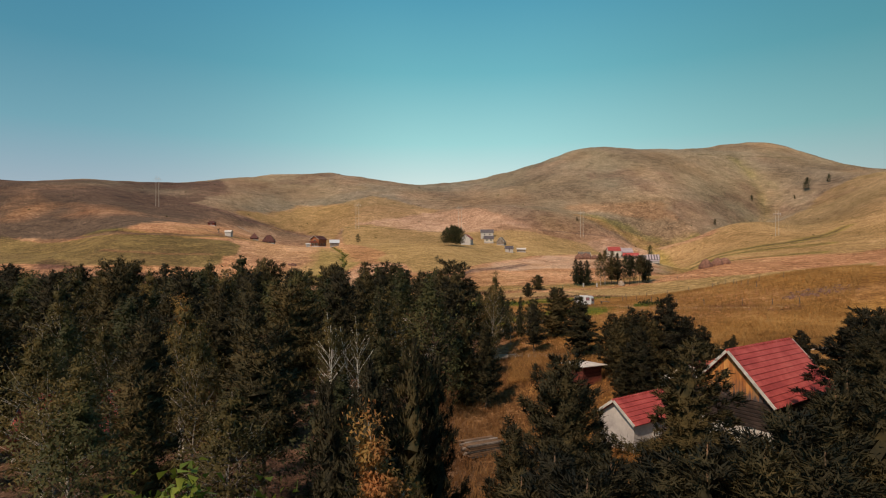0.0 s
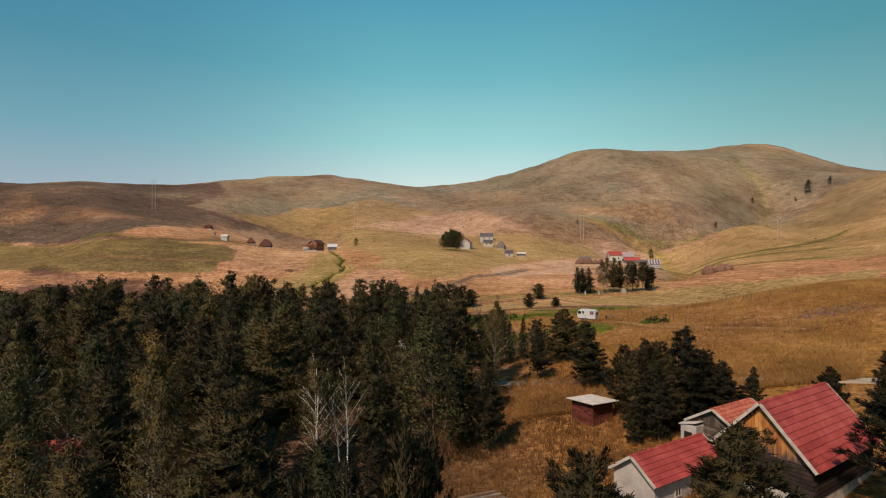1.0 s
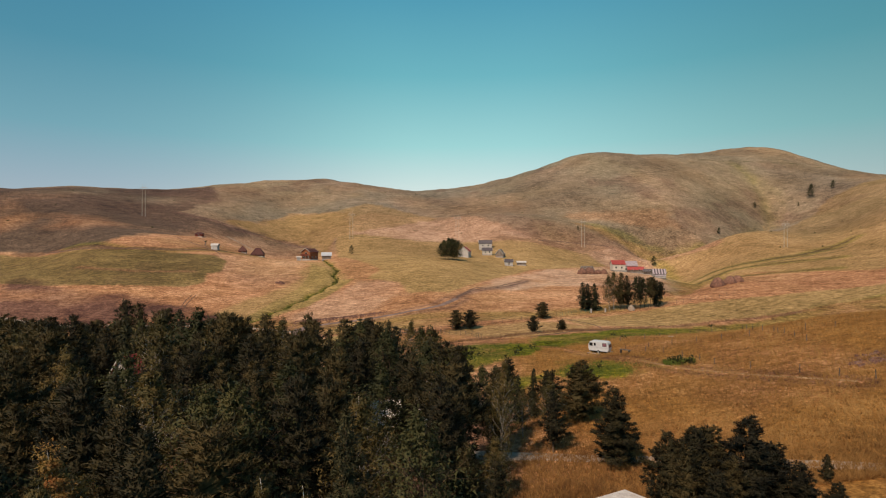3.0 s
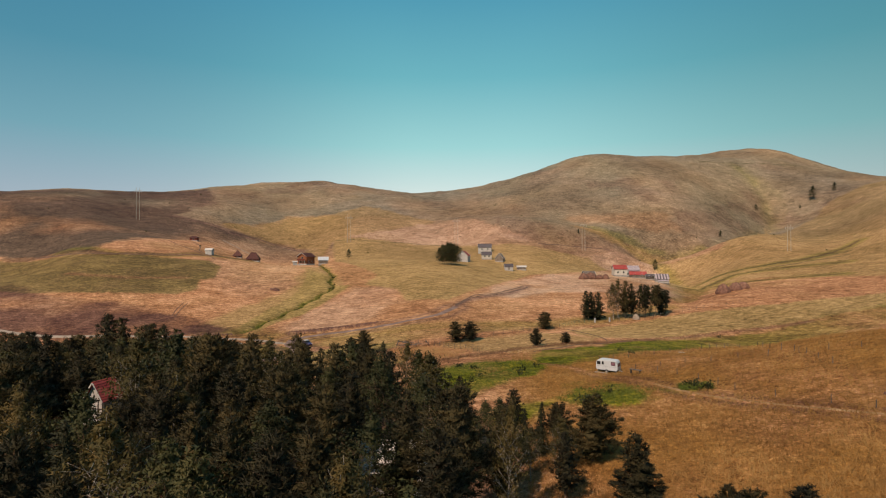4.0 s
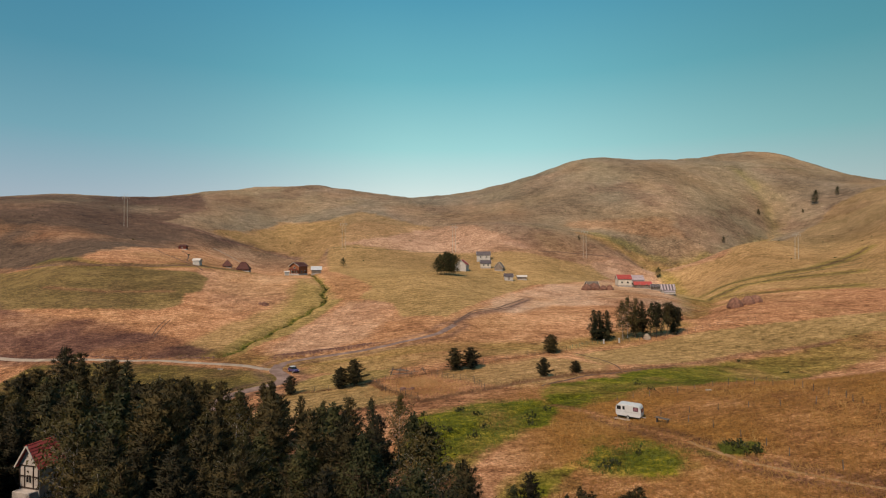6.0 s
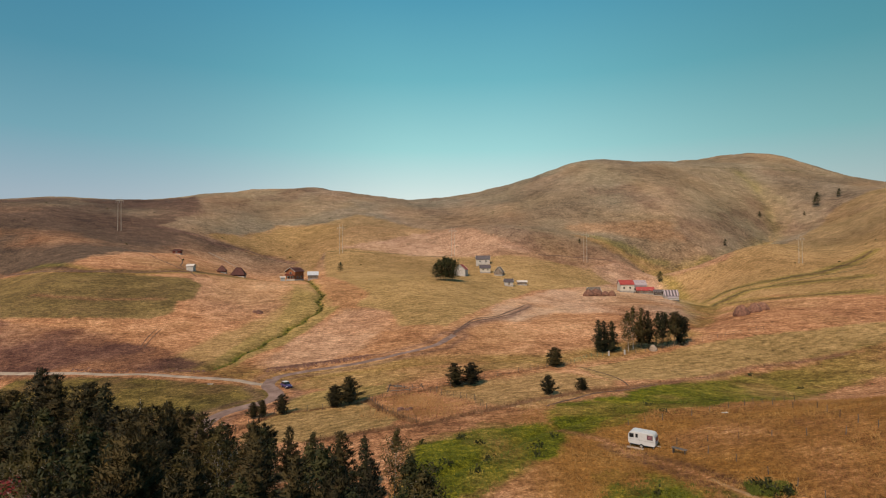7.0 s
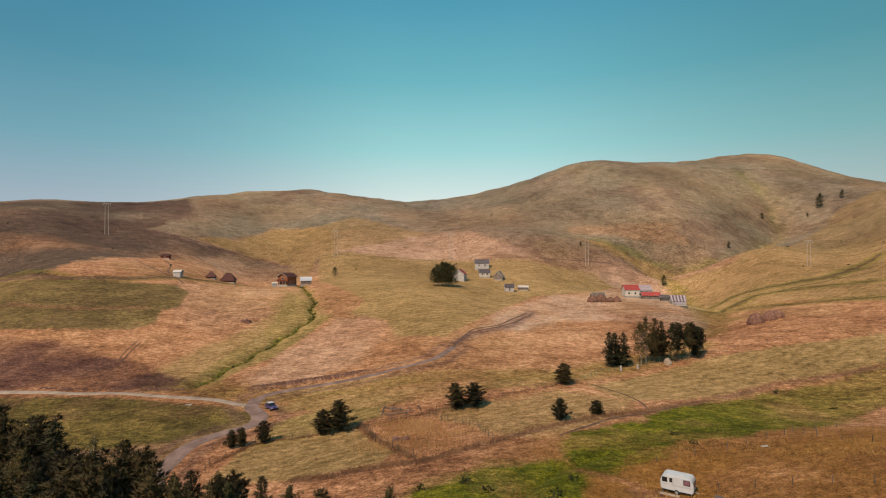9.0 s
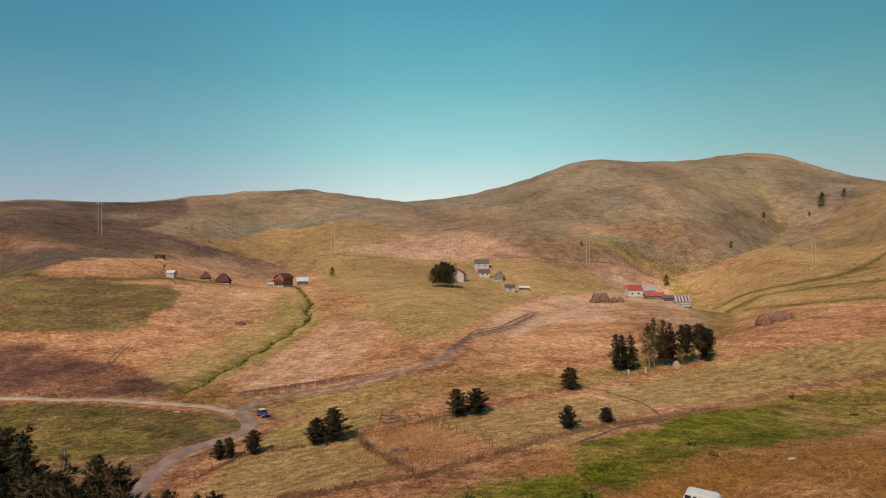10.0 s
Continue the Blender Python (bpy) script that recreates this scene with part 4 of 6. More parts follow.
# every tree of the wood in a full form for the near rows and a lighter one for the far rows
stock = {
    "pine": [conifer("pine_tree", 10 + i, 14, (3.2, 2.8, 3.4, 3.0)[i], (0.16, 0.3, 0.36, 0.22)[i], PINE, 0.39, 0.11, 11, 9, (0.05, 0.75), TALL, (0.8, 0.7, 0.45, 0.9)[i], 0.5) for i in range(4)],
    "pine_far": [conifer("pine_tree", 20 + i, 14, (3.2, 2.8, 3.4, 3.0)[i], (0.16, 0.3, 0.36, 0.22)[i], PINE, 0.5, 0.13, 8.5, 7, (0.05, 0.75), TALL, (0.8, 0.7, 0.45, 0.9)[i], 0.62) for i in range(4)],
    "spruce": [conifer("spruce_tree", 30 + i, 13, 2.5, 0.06, SPRUCE, 0.36, 0.115, 12, 8, (-0.3, 0.4), POINTED, 0.95, 0.42, 0.0, 0.1) for i in range(2)],
    "spruce_far": [conifer("spruce_tree", 35 + i, 13, 2.5, 0.06, SPRUCE, 0.45, 0.13, 9, 7, (-0.3, 0.4), POINTED, 0.95, 0.5, 0.0, 0.1) for i in range(2)],
    "near": [conifer("pine_tree", 45 + i, 9, (2.1, 2.3, 2.0)[i], (0.05, 0.1, 0.14)[i], PINE, 0.24, 0.105, 23, 10, (0.0, 0.7), "dark green pine beside the farm yard", (0.85, 0.7, 0.95)[i], 0.3, 0.35, 0.08, 0.5) for i in range(3)],
    "near_close": [conifer("pine_tree", 85 + i, 9, (2.1, 2.3, 2.0)[i], (0.05, 0.1, 0.14)[i], PINE, 0.18, 0.095, 40, 12, (0.0, 0.7), "dark green pine beside the farm yard", (0.85, 0.7, 0.95)[i], 0.28, 0.4, 0.08, 0.55) for i in range(3)],
    "young": [conifer("pine_tree", 40 + i, 8, 1.9, 0.12, PINE, 0.27, 0.105, 19, 9, (0.1, 0.85), "bushy young pine with upright shoots", 0.75, 0.36, 0.8, 0.12, 0.48) for i in range(3)],
    "birch": [broadleaf("birch_tree", 50 + i, 13, 2.1, 26, BIRCH_LEAF, BIRCH_BARK, 0.27, 0.17, SLENDER, 1 + i % 2, 0.26, 0.0, 0.9) for i in range(3)],
    "birch_far": [broadleaf("birch_tree", 55 + i, 13, 2.1, 13, BIRCH_LEAF, BIRCH_BARK, 0.4, 0.18, SLENDER, 1 + i % 2, 0.26, 0.0, 0.9) for i in range(3)],
    "leafy": [broadleaf("leafy_tree", 60 + i, 13, 2.5, 26, LEAF, BARK, 0.25, 0.24, ROUND, 1, 0.22) for i in range(2)],
    "leafy_far": [broadleaf("leafy_tree", 65 + i, 13, 2.5, 13, LEAF, BARK, 0.38, 0.26, ROUND, 1, 0.22) for i in range(2)],
    "rust": [broadleaf("birch_tree", 70, 9, 1.15, 85, RUST_LEAF, BIRCH_BARK, 0.1, 0.26, "small birch with yellow and rust-red leaves", 1, 0.12, 0.0, 0.6)],
    "lime": [broadleaf("leafy_tree", 75, 10, 2.0, 30, LIME_LEAF, BARK, 0.2, 0.3, "leafy tree with fresh light green leaves", 1, 0.3)],
    "bare": [broadleaf("birch_tree", 80 + i, 13, 1.9, 22, BIRCH_LEAF, WHITE_BARK, 0.2, 0.17, "half-bare birch with pale forked stems", 2, 0.42, 0.22, 0.9) for i in range(2)],
}
HEIGHTS = {"pine": 14, "spruce": 13, "near": 9, "young": 8, "birch": 13, "leafy": 13, "rust": 9, "lime": 10, "bare": 13}
SOURCE_USED = {}


def plant(kind, which, x, y, h, turn=None, wide=1.0, label="", group="trees of the wood", sink=0.15):
    """Puts a tree of the stock at a place, scaled to its height."""
    s = h / HEIGHTS[kind]
    kind += "_far" if kind + "_far" in stock and y > 78 else ""
    kind += "_close" if kind == "near" and y < 28 else ""
    src = stock[kind][which % len(stock[kind])]
    t = rng.uniform(0, 360) if turn is None else turn
    m = pose(x, y, ground(x, y) - sink, 0, 0, t) @ Matrix.Diagonal((s * wide, s * wide, s, 1))
    if (kind, which % len(stock[kind])) not in SOURCE_USED:
        SOURCE_USED[(kind, which % len(stock[kind]))] = True
        src.matrix_world = m
        ob = src
    else:
        ob = copy_thing(src, m)
        ob.scale = (s * wide, s * wide, s)
    tagged(ob, label, "", group)
    return ob


def far_edge(x):
    """How far back the wood reaches at x."""
    return float(np.interp(x, [-140, -100, -71, -41, -28, -20, -8, 0, 5, 10], [138, 136, 132, 115, 106, 101, 92, 84, 78, 70]))


def near_edge(x):
    """Where the wood begins on the camera's side."""
    return float(np.interp(x, [-140, -60, -12, -6, -2, 4, 10], [8, 12, 14, 24, 40, 52, 60]))


spots = []


def free(x, y, gap):
    return all((x - a) ** 2 + (y - b) ** 2 > gap * gap for a, b in spots)


NAMED_TREES = [  # kind, which, x, y, height of its tip over the datum, width
    ("near", 0, 2.0, 48.0, 6.6, 1.0), ("near", 2, 3.8, 46.5, 6.1, 1.0), ("near", 1, 15.0, 69.5, 7.7, 1.6), ("near", 2, 15.2, 58.5, 7.6, 1.7), ("spruce", 0, 10.4, 71.5, 6.4, 1.0), ("spruce", 1, 8.6, 70.5, 6.0, 1.0),
    ("near", 0, 19.7, 54.0, 5.7, 1.7), ("near", 1, 19.3, 51.0, 6.8, 1.7), ("near", 0, 20.1, 47.0, 8.6, 1.6), ("near", 1, 22.2, 48.2, 6.6, 1.7), ("near", 2, 22.8, 46.2, 6.0, 1.7), ("near", 0, 25.0, 46.0, 4.8, 1.9), ("near", 1, 17.4, 47.6, 5.4, 1.7), ("pine", 0, 5.6, 63.5, 8.2, 1.3), ("pine", 3, 10.8, 63.0, 6.2, 1.4), ("pine", 1, 8.0, 74.0, 7.0, 1.3), ("birch", 1, 11.2, 67.4, 6.6, 1.2), ("leafy", 0, 5.0, 69.0, 7.6, 1.2), ("pine", 2, 12.4, 72.5, 5.8, 1.4), ("pine", 0, 2.6, 72.8, 8.6, 1.2), ("pine", 3, 12.8, 76.0, 5.0, 1.4), ("near", 2, 18.2, 52.8, 5.0, 1.4),
    ("near", 0, 15.8, 46.6, 6.9, 1.25), ("near", 1, 16.6, 44.3, 6.2, 1.25), ("near", 2, 17.6, 49.0, 7.3, 1.25), ("near", 1, 16.2, 50.0, 6.6, 1.2), ("near", 0, 18.2, 45.6, 6.6, 1.25), ("near", 2, 14.9, 44.0, 3.6, 1.3),
    ("near", 1, 24.5, 30.2, 9.2, 1.5), ("near", 0, 27.6, 33.4, 8.9, 1.3), ("near", 2, 22.2, 26.6, 9.5, 1.4),
    ("bare", 0, -8.3, 39.2, 8.3, 0.9), ("birch", 0, 5.3, 58.8, 10.4, 0.8), ("bare", 1, -6.3, 40.2, 8.0, 0.8),
    ("young", 1, -1.3, 22.3, 8.65, 0.6), ("young", 0, -3.0, 21.0, 8.0, 0.62), ("young", 2, -4.8, 22.5, 6.9, 0.7), ("young", 0, -0.4, 23.6, 7.8, 0.6), ("near", 2, 2.3, 17.0, 6.9, 1.0),
    ("rust", 0, -1.3, 12.6, 9.0, 1.0), ("lime", 0, -4.3, 9.2, 9.0, 1.0),
    ("near", 1, 4.6, 19.9, 8.6, 1.1), ("near", 0, 9.9, 21.7, 8.85, 1.45), ("near", 2, 16.0, 21.0, 7.9, 1.4), ("near", 0, 13.2, 18.0, 6.9, 1.3), ("near", 1, 20.5, 24.5, 6.5, 1.3), ("near", 0, 7.6, 26.0, 4.2, 1.2), ("near", 2, 10.5, 16.0, 6.2, 1.3), ("near", 1, 18.0, 17.0, 7.4, 1.4), ("near", 0, 6.4, 16.5, 6.0, 1.2), ("near", 2, 24.0, 20.5, 7.4, 1.4),
    ("near", 1, 30.6, 45.0, 5.8, 1.3), ("near", 0, 32.4, 42.0, 7.6, 1.3), ("near", 2, 35.5, 42.0, 7.8, 1.4), ("near", 1, 34.0, 33.0, 7.0, 1.4), ("young", 0, 28.6, 52.0, 4.3, 1.1), ("pine", 1, 38.5, 40.0, 7.4, 1.4), ("pine", 2, 41.0, 44.0, 7.0, 1.4), ("pine", 0, 38.0, 34.0, 7.6, 1.4),
    ("leafy", 0, -33.0, 84.0, 12.3, 1.0), ("birch", 1, -38.0, 86.0, 11.4, 1.1), ("pine", 2, -28.0, 84.0, 10.8, 1.1),
    ("birch", 2, -28.5, 40.0, 10.4, 0.9), ("rust", 0, -20.0, 42.0, 9.2, 1.3), ("birch", 0, -14.5, 30.0, 8.2, 0.9),
    ("near", 0, 6.9, 12, 8.5, 1.35), ("near", 1, 8.6, 13, 8.6, 1.35), ("near", 2, 5.4, 11, 8.5, 1.35), ("near", 0, 5.1, 12, 8.0, 1.35), ("near", 1, 4.2, 13, 7.4, 1.35), ("near", 2, 11.1, 15, 8.6, 1.35), ("near", 0, 11.9, 14.5, 9.0, 1.35), ("near", 1, 2.8, 13, 7.6, 1.35), ("near", 2, 1.7, 12, 7.4, 1.35), ("near", 0, 7.7, 11, 8.3, 1.35), ("near", 1, 2.9, 11, 7.8, 1.35), ("near", 2, 6.5, 10.5, 8.6, 1.35),
    ("pine", 0, -60.7, 121, 9.0, 1.25), ("pine", 1, -64.8, 123, 9.4, 1.25), ("pine", 2, -54.8, 119, 7.7, 1.25), ("spruce", 3, -50.7, 117, 8.0, 1.25), ("bare", 0, -45.2, 115, 6.8, 1.25), ("pine", 1, -39.2, 113, 6.5, 1.25), ("pine", 2, -35.5, 110, 6.0, 1.25), ("spruce", 3, -30.1, 107, 4.6, 1.25), ("pine", 0, -27.7, 106, 5.3, 1.25), ("birch", 1, -23.9, 104, 6.4, 1.25), ("pine", 2, -21.7, 103, 5.8, 1.25), ("pine", 3, -18.2, 101, 6.5, 1.25), ("birch", 0, -15.2, 99, 6.9, 1.25), ("pine", 1, -53.9, 115, 6.0, 1.25), ("pine", 2, -45.9, 112, 5.5, 1.25), ("leafy", 3, -39.8, 109, 4.3, 1.25), ("pine", 0, -30.4, 104, 4.2, 1.25),
    ("leafy", 1, 6.5, 73.0, 6.6, 1.3), ("birch", 2, 8.6, 67.0, 5.6, 1.2), ("birch", 0, -4.5, 92.5, 9.5, 1.1), ("leafy", 0, 2.5, 77.5, 7.0, 1.2),
]
for kind, which, x, y, tip, wide in NAMED_TREES:
    plant(kind, which, x, y, tip - ground(x, y) + 0.15, None, wide)
    spots.append((x, y))
# houses hidden among the trees: keep their plots and the view to them open
PLOTS = [(-45.5, 90, 5.5), (-26.5, 38.5, 2.4), (-4.5, 65, 3.6), (2.0, 31, 3.0), (13, 36, 9), (-45.0, 82, 4.0), (-43.0, 77, 3.0), (-10.6, 36.4, 2.6), (-12.6, 33.8, 2.4), (-14.6, 31.2, 2.2)]
SIGHTS = [(-46.6, 90.6, -2.4, 0.2, 26, 24.0, 3.4), (-7.5, 39.5, 2.0, 0.2, 5, 15.4, 2.8), (5.3, 58.8, 3.5, 0.2, 14, 19, 1.8)]
tries = 0
while tries < 9000:
    tries += 1
    x, y = rng.uniform(-108, 10), rng.uniform(8, 137)
    if not near_edge(x) < y < far_edge(x) or abs(x) > 0.95 * y + 14:
        continue
    if not free(x, y, 3.9 if y < 60 else 4.1):
        continue
    if any(math.hypot(x - a, y - b) < r for a, b, r in PLOTS):
        continue
    if along(np.array([x]), np.array([y]), ROAD)[0] < 4 or along(np.array([x]), np.array([y]), YARD_ROAD)[0] < 2.5:
        continue
    spots.append((x, y))
    edge = min(far_edge(x) - y, 8) / 8
    pick = rng.random()
    tip = float(np.interp(y, [8, 24, 42, 85, 118, 136], [7.2, 8.4, 11.2, 11.2, 6.8, 5.2])) - rng.uniform(0, 3.4 if x < -15 else 1.8) * (0.4 + 0.6 * edge) - 1.2 * (1 - edge)
    if x > 3:
        tip = min(tip, 9.6 - rng.uniform(0, 2))
    # some things stay in sight over the lower trees before them
    for tx, ty, tz, cx, cy, cz, half in SIGHTS:
        far = math.hypot(cx - tx, cy - ty)
        ux, uy = (cx - tx) / far, (cy - ty) / far
        d, off = (x - tx) * ux + (y - ty) * uy, abs((x - tx) * uy - (y - ty) * ux)
        if 0 < d < 32 and off < half:
            tip = min(tip, tz + d * (cz - tz) / far)
    if tip - ground(x, y) < 3.0:
        continue
    h = tip - ground(x, y)
    if pick < 0.52:
        plant("pine", rng.randrange(4), x, y, h, None, rng.uniform(1.1, 1.5))
    elif pick < 0.62:
        plant("spruce", rng.randrange(2), x, y, h, None, rng.uniform(0.95, 1.2))
    elif pick < 0.80:
        plant("birch", rng.randrange(3), x, y, h, None, rng.uniform(1.1, 1.5))
    else:
        plant("leafy", rng.randrange(2), x, y, h, None, rng.uniform(1.0, 1.4))

# ---------------------------------------------------------------- buildings
def window(parent, m, w, h, frame_mat=None):
    """A framed window, glazed with two panes; m looks out along -y."""
    fm = frame_mat or TRIM
    bm = bmesh.new()
    for sx in (-1, 1):
        add_box(bm, 0.07, 0.09, h, m @ pose(sx * w / 2, 0, 0))
    for z in (0, h - 0.07):
        add_box(bm, w - 0.07, 0.08, 0.07, m @ pose(0, 0, z))
    add_box(bm, 0.05, 0.07, h - 0.14, m @ pose(0, 0, 0.07))
    wd = part("window", bm, fm, parent)
    for sx in (-1, 1):
        part("pane", box(w / 2 - 0.06, 0.03, h - 0.14, m @ pose(sx * (w / 4 - 0.005), 0.01, 0.07)), GLASS, wd, "dark glass pane")
    return wd


def gable_house(name, m, length, width, wall, rise, walls, roof, label, over=0.35, base=0.3, courses=0, ridge_tiles=0, roof_label="", chimney=False, openings=(), category="house", gable=None, base_mat=None):
    """A house with its ridge along x, standing on m's origin at the middle of its floor."""
    top = empty(name, m, label, category)
    hw = width / 2
    part("foundation", box(length + 0.1, width + 0.1, base + 1.2, pose(0, 0, -1.2), 0.02), base_mat or STONE, top)
    part("wall", prism([(-hw, base), (hw, base), (hw, base + wall), (0, base + wall + rise), (-hw, base + wall)], -length / 2, length / 2), walls, top)
    slope = math.hypot(hw, rise)
    ang = math.degrees(math.atan2(rise, hw))
    run = slope + over
    for side in (-1, 1):
        # local frame of the slope: x along the ridge, y down the slope
        f = pose(0, 0, base + wall + rise + 0.05) @ pose(0, 0, 0, 0, 0, 180 if side > 0 else 0) @ pose(0, 0, 0, ang, 0, 0)
        rf = part("roof", box(length + 2 * over, run, 0.07, f @ pose(0, -run / 2, 0)), roof, top, roof_label)
        for c in range(courses):
            step = run / courses
            part("tile_course", box(length + 2 * over + 0.02, step + 0.06, 0.05, f @ pose(0, -(c + 0.5) * step, 0.085, -6.5, 0, 0)), roof, rf)
    for end in (-1, 1):
        for side in (-1, 1):
            f = pose(0, 0, base + wall + rise + 0.05) @ pose(0, 0, 0, 0, 0, 180 if side > 0 else 0) @ pose(0, 0, 0, ang, 0, 0)
            part("barge_board", box(0.06, run, 0.17, f @ pose(end * (length / 2 + over + 0.035) , -run / 2, -0.02)), TRIM, top)
    if ridge_tiles:
        for i in range(ridge_tiles):
            x = -length / 2 - over + (i + 0.5) * (length + 2 * over) / ridge_tiles
            seg = (length + 2 * over) / ridge_tiles
            part("ridge_tile", tube((x - seg * 0.55, 0, base + wall + rise + 0.13), (x + seg * 0.5, 0, base + wall + rise + 0.11), 0.13, 0.10, 8), roof, top)
    if chimney:
        ch = part("chimney", box(0.5, 0.5, 1.3, pose(length * 0.2, hw * 0.35, base + wall + rise * 0.5), 0.02), PLASTER, top)
        part("chimney_cap", box(0.66, 0.66, 0.1, pose(length * 0.2, hw * 0.35, base + wall + rise * 0.5 + 1.3)), CONCRETE, ch)
    for face, along_wall, z, w, h, what in openings:
        turn = {"s": 0, "e": 90, "n": 180, "w": 270}[face]
        off = width / 2 if face in "sn" else length / 2
        mm = pose(0, 0, 0, 0, 0, turn) @ pose(along_wall, -off - 0.015, base + z)
        if what == "window":
            window(top, mm, w, h)
        else:
            d = part("door", box(w, 0.08, h, mm, 0.01), PLANK_OLD, top, "plank door")
            part("handle", box(0.1, 0.1, 0.03, mm @ pose(w * 0.38, -0.06, h * 0.5)), METAL, d)
    return top


def boards(parent, m, width, rise, n, mat, foot=0.0):
    """Upright boards that fill a gable; m looks out along -y, origin at the middle of its foot."""
    b = width / n
    for i in range(n):
        x = -width / 2 + (i + 0.5) * b
        hgt = foot + rise * (1 - abs(x) / (width / 2)) - 0.03
        if hgt > 0.12:
            part("board", box(b * 0.94, 0.03, hgt, m @ pose(x, rng.uniform(-0.008, 0.008), rng.uniform(-0.06, 0.0))), mat, parent)


def logs(parent, m, length, n, step, mat):
    for i in range(n):
        part("log", box(length + 0.1 * (i % 2), 0.12, step * 0.92, m @ pose(0, 0, i * step), 0.03), mat, parent)


def big_barn():
    head, peak = 33.2, Vector((18.2, 33.8, 6.15))
    length, width, rise = 7.8, 5.2, 2.75
    d = Vector((math.cos(radians(head)), math.sin(radians(head)), 0))
    mid = peak + d * (length / 2 + 0.3)
    wall, base = 1.75, 0.8
    z0 = peak.z - rise - wall - base - 0.1
    m = pose(mid.x, mid.y, z0, 0, 0, head)
    top = gable_house("barn", m, length, width, wall, rise, LOG_DARK, ROOF_RED, "steep barn with red metal tile roof and orange plank gable", 0.35, base, 11, 24, "red metal tile roof", base_mat=STONE, category="barn",
                      openings=[("s", -1.5, 0.5, 0.5, 0.5, "window")])
    g = pose(0, 0, 0, 0, 0, 270) @ pose(0, -length / 2 - 0.03, base + wall)
    boards(top, g, width, rise, 26, PLANK_NEW)
    logs(top, pose(0, 0, 0, 0, 0, 270) @ pose(0, -length / 2 - 0.04, base + 0.02), width, 7, 0.24, LOG_DARK)
    logs(top, pose(0, -width / 2 - 0.04, base + 0.02), length, 7, 0.24, LOG_DARK)


def white_shed():
    head, peak = 32.5, Vector((11.4, 35.3, 2.55))
    length, width, rise = 6.8, 2.9, 1.1
    d = Vector((math.cos(radians(head)), math.sin(radians(head)), 0))
    mid = peak + d * (length / 2 + 0.2)
    wall, base = 2.0, 0.15
    m = pose(mid.x, mid.y, peak.z - rise - wall - base - 0.1, 0, 0, head)
    top = gable_house("shed", m, length, width, wall, rise, PLASTER, ROOF_RED, "low white plastered shed with red tile roof", 0.25, base, 6, 20, "red metal tile roof", category="shed",
                      openings=[("s", -1.2, 0.8, 0.55, 0.55, "window"), ("s", 1.2, 0.0, 0.9, 1.8, "door")])
    for i in range(4):
        part("board", box(0.22, 0.04, 1.85, pose(0.0 + i * 0.24 + 0.3, -width / 2 - 0.03, base)), PLANK_OLD, top)


def old_house():
    head, peak = 32.0, Vector((18.9, 40.4, 3.85))
    length, width, rise = 4.4, 3.6, 1.1
    d = Vector((math.cos(radians(head)), math.sin(radians(head)), 0))
    mid = peak + d * (length / 2 + 0.2)
    wall, base = 1.9, 0.4
    m = pose(mid.x, mid.y, peak.z - rise - wall - base - 0.1, 0, 0, head)
    top = gable_house("shed", m, length, width, wall, rise, PLANK_OLD, ROOF_OLD, "old timber shed with patched clay tile roof", 0.3, base, 8, 14, "patched red clay tiles", category="shed")
    g = pose(0, 0, 0, 0, 0, 270) @ pose(0, -length / 2 - 0.03, base + wall)
    boards(top, g, width, rise, 18, PLANK_OLD)
    logs(top, pose(0, 0, 0, 0, 0, 270) @ pose(-0.5, -length / 2 - 0.04, base + 1.1), width - 1.0, 3, 0.2, PLANK_OLD)
    # a small white lean-to beside the gable
    lt = part("lean_to", box(1.4, 1.2, 2.0, pose(-length / 2 - 0.2, width / 2 - 0.4, 0.2), 0.02), PLASTER, top, "white plastered lean-to")
    window(lt, pose(0, 0, 0, 0, 0, 270) @ pose(-width / 2 + 0.4, -length / 2 - 0.92, 1.1), 0.5, 0.6, LOG_DARK)
    part("roof", box(1.55, 1.35, 0.06, pose(-length / 2 - 0.2, width / 2 - 0.35, 2.25, -14, 0, 0)), ROOF_GREY, top, "thin grey sheet")


def red_hut():
    x, y = 13.2, 49.9
    m = on_ground(x, y, -14 + 45, 0.2)
    top = empty("hut", m, "small red-brown plank hut with flat pale sheet roof", "hut")
    s, h = 2.3, 1.85
    part("foundation", box(s + 0.05, s + 0.05, 0.9, pose(0, 0, -0.75)), REDSTONE, top)
    part("wall", prism([(-s / 2, 0.15), (s / 2, 0.15), (s / 2, h), (-s / 2, h + 0.12)], -s / 2, s / 2), RED_WOOD, top)
    for turn in (0, 90, 180, 270):
        for i in range(9):
            part("board", box(s + 0.04, 0.03, 0.185, pose(0, 0, 0, 0, 0, turn) @ pose(0, -s / 2 - 0.012, 0.16 + i * 0.19)), RED_WOOD, top)
        part("corner_post", box(0.1, 0.1, h - 0.1, pose(0, 0, 0, 0, 0, turn) @ pose(-s / 2, -s / 2, 0.12)), RED_WOOD, top)
    rf = part("roof", box(s + 0.85, s + 0.85, 0.07, pose(0, 0, h + 0.09, -3, 2, 0), 0.01), ROOF_GREY, top, "pale grey sheet roof")
    for i in range(5):
        part("roof_seam", box(0.03, s + 0.84, 0.02, pose(0, 0, h + 0.09, -3, 2, 0) @ pose(-1.2 + i * 0.6, 0, 0.07)), ROOF_GREY, rf)
    window(top, pose(0, 0, 0, 0, 0, 270) @ pose(0.4, -s / 2 - 0.03, 1.0), 0.4, 0.4, RED_WOOD)


big_barn()
white_shed()
old_house()
red_hut()


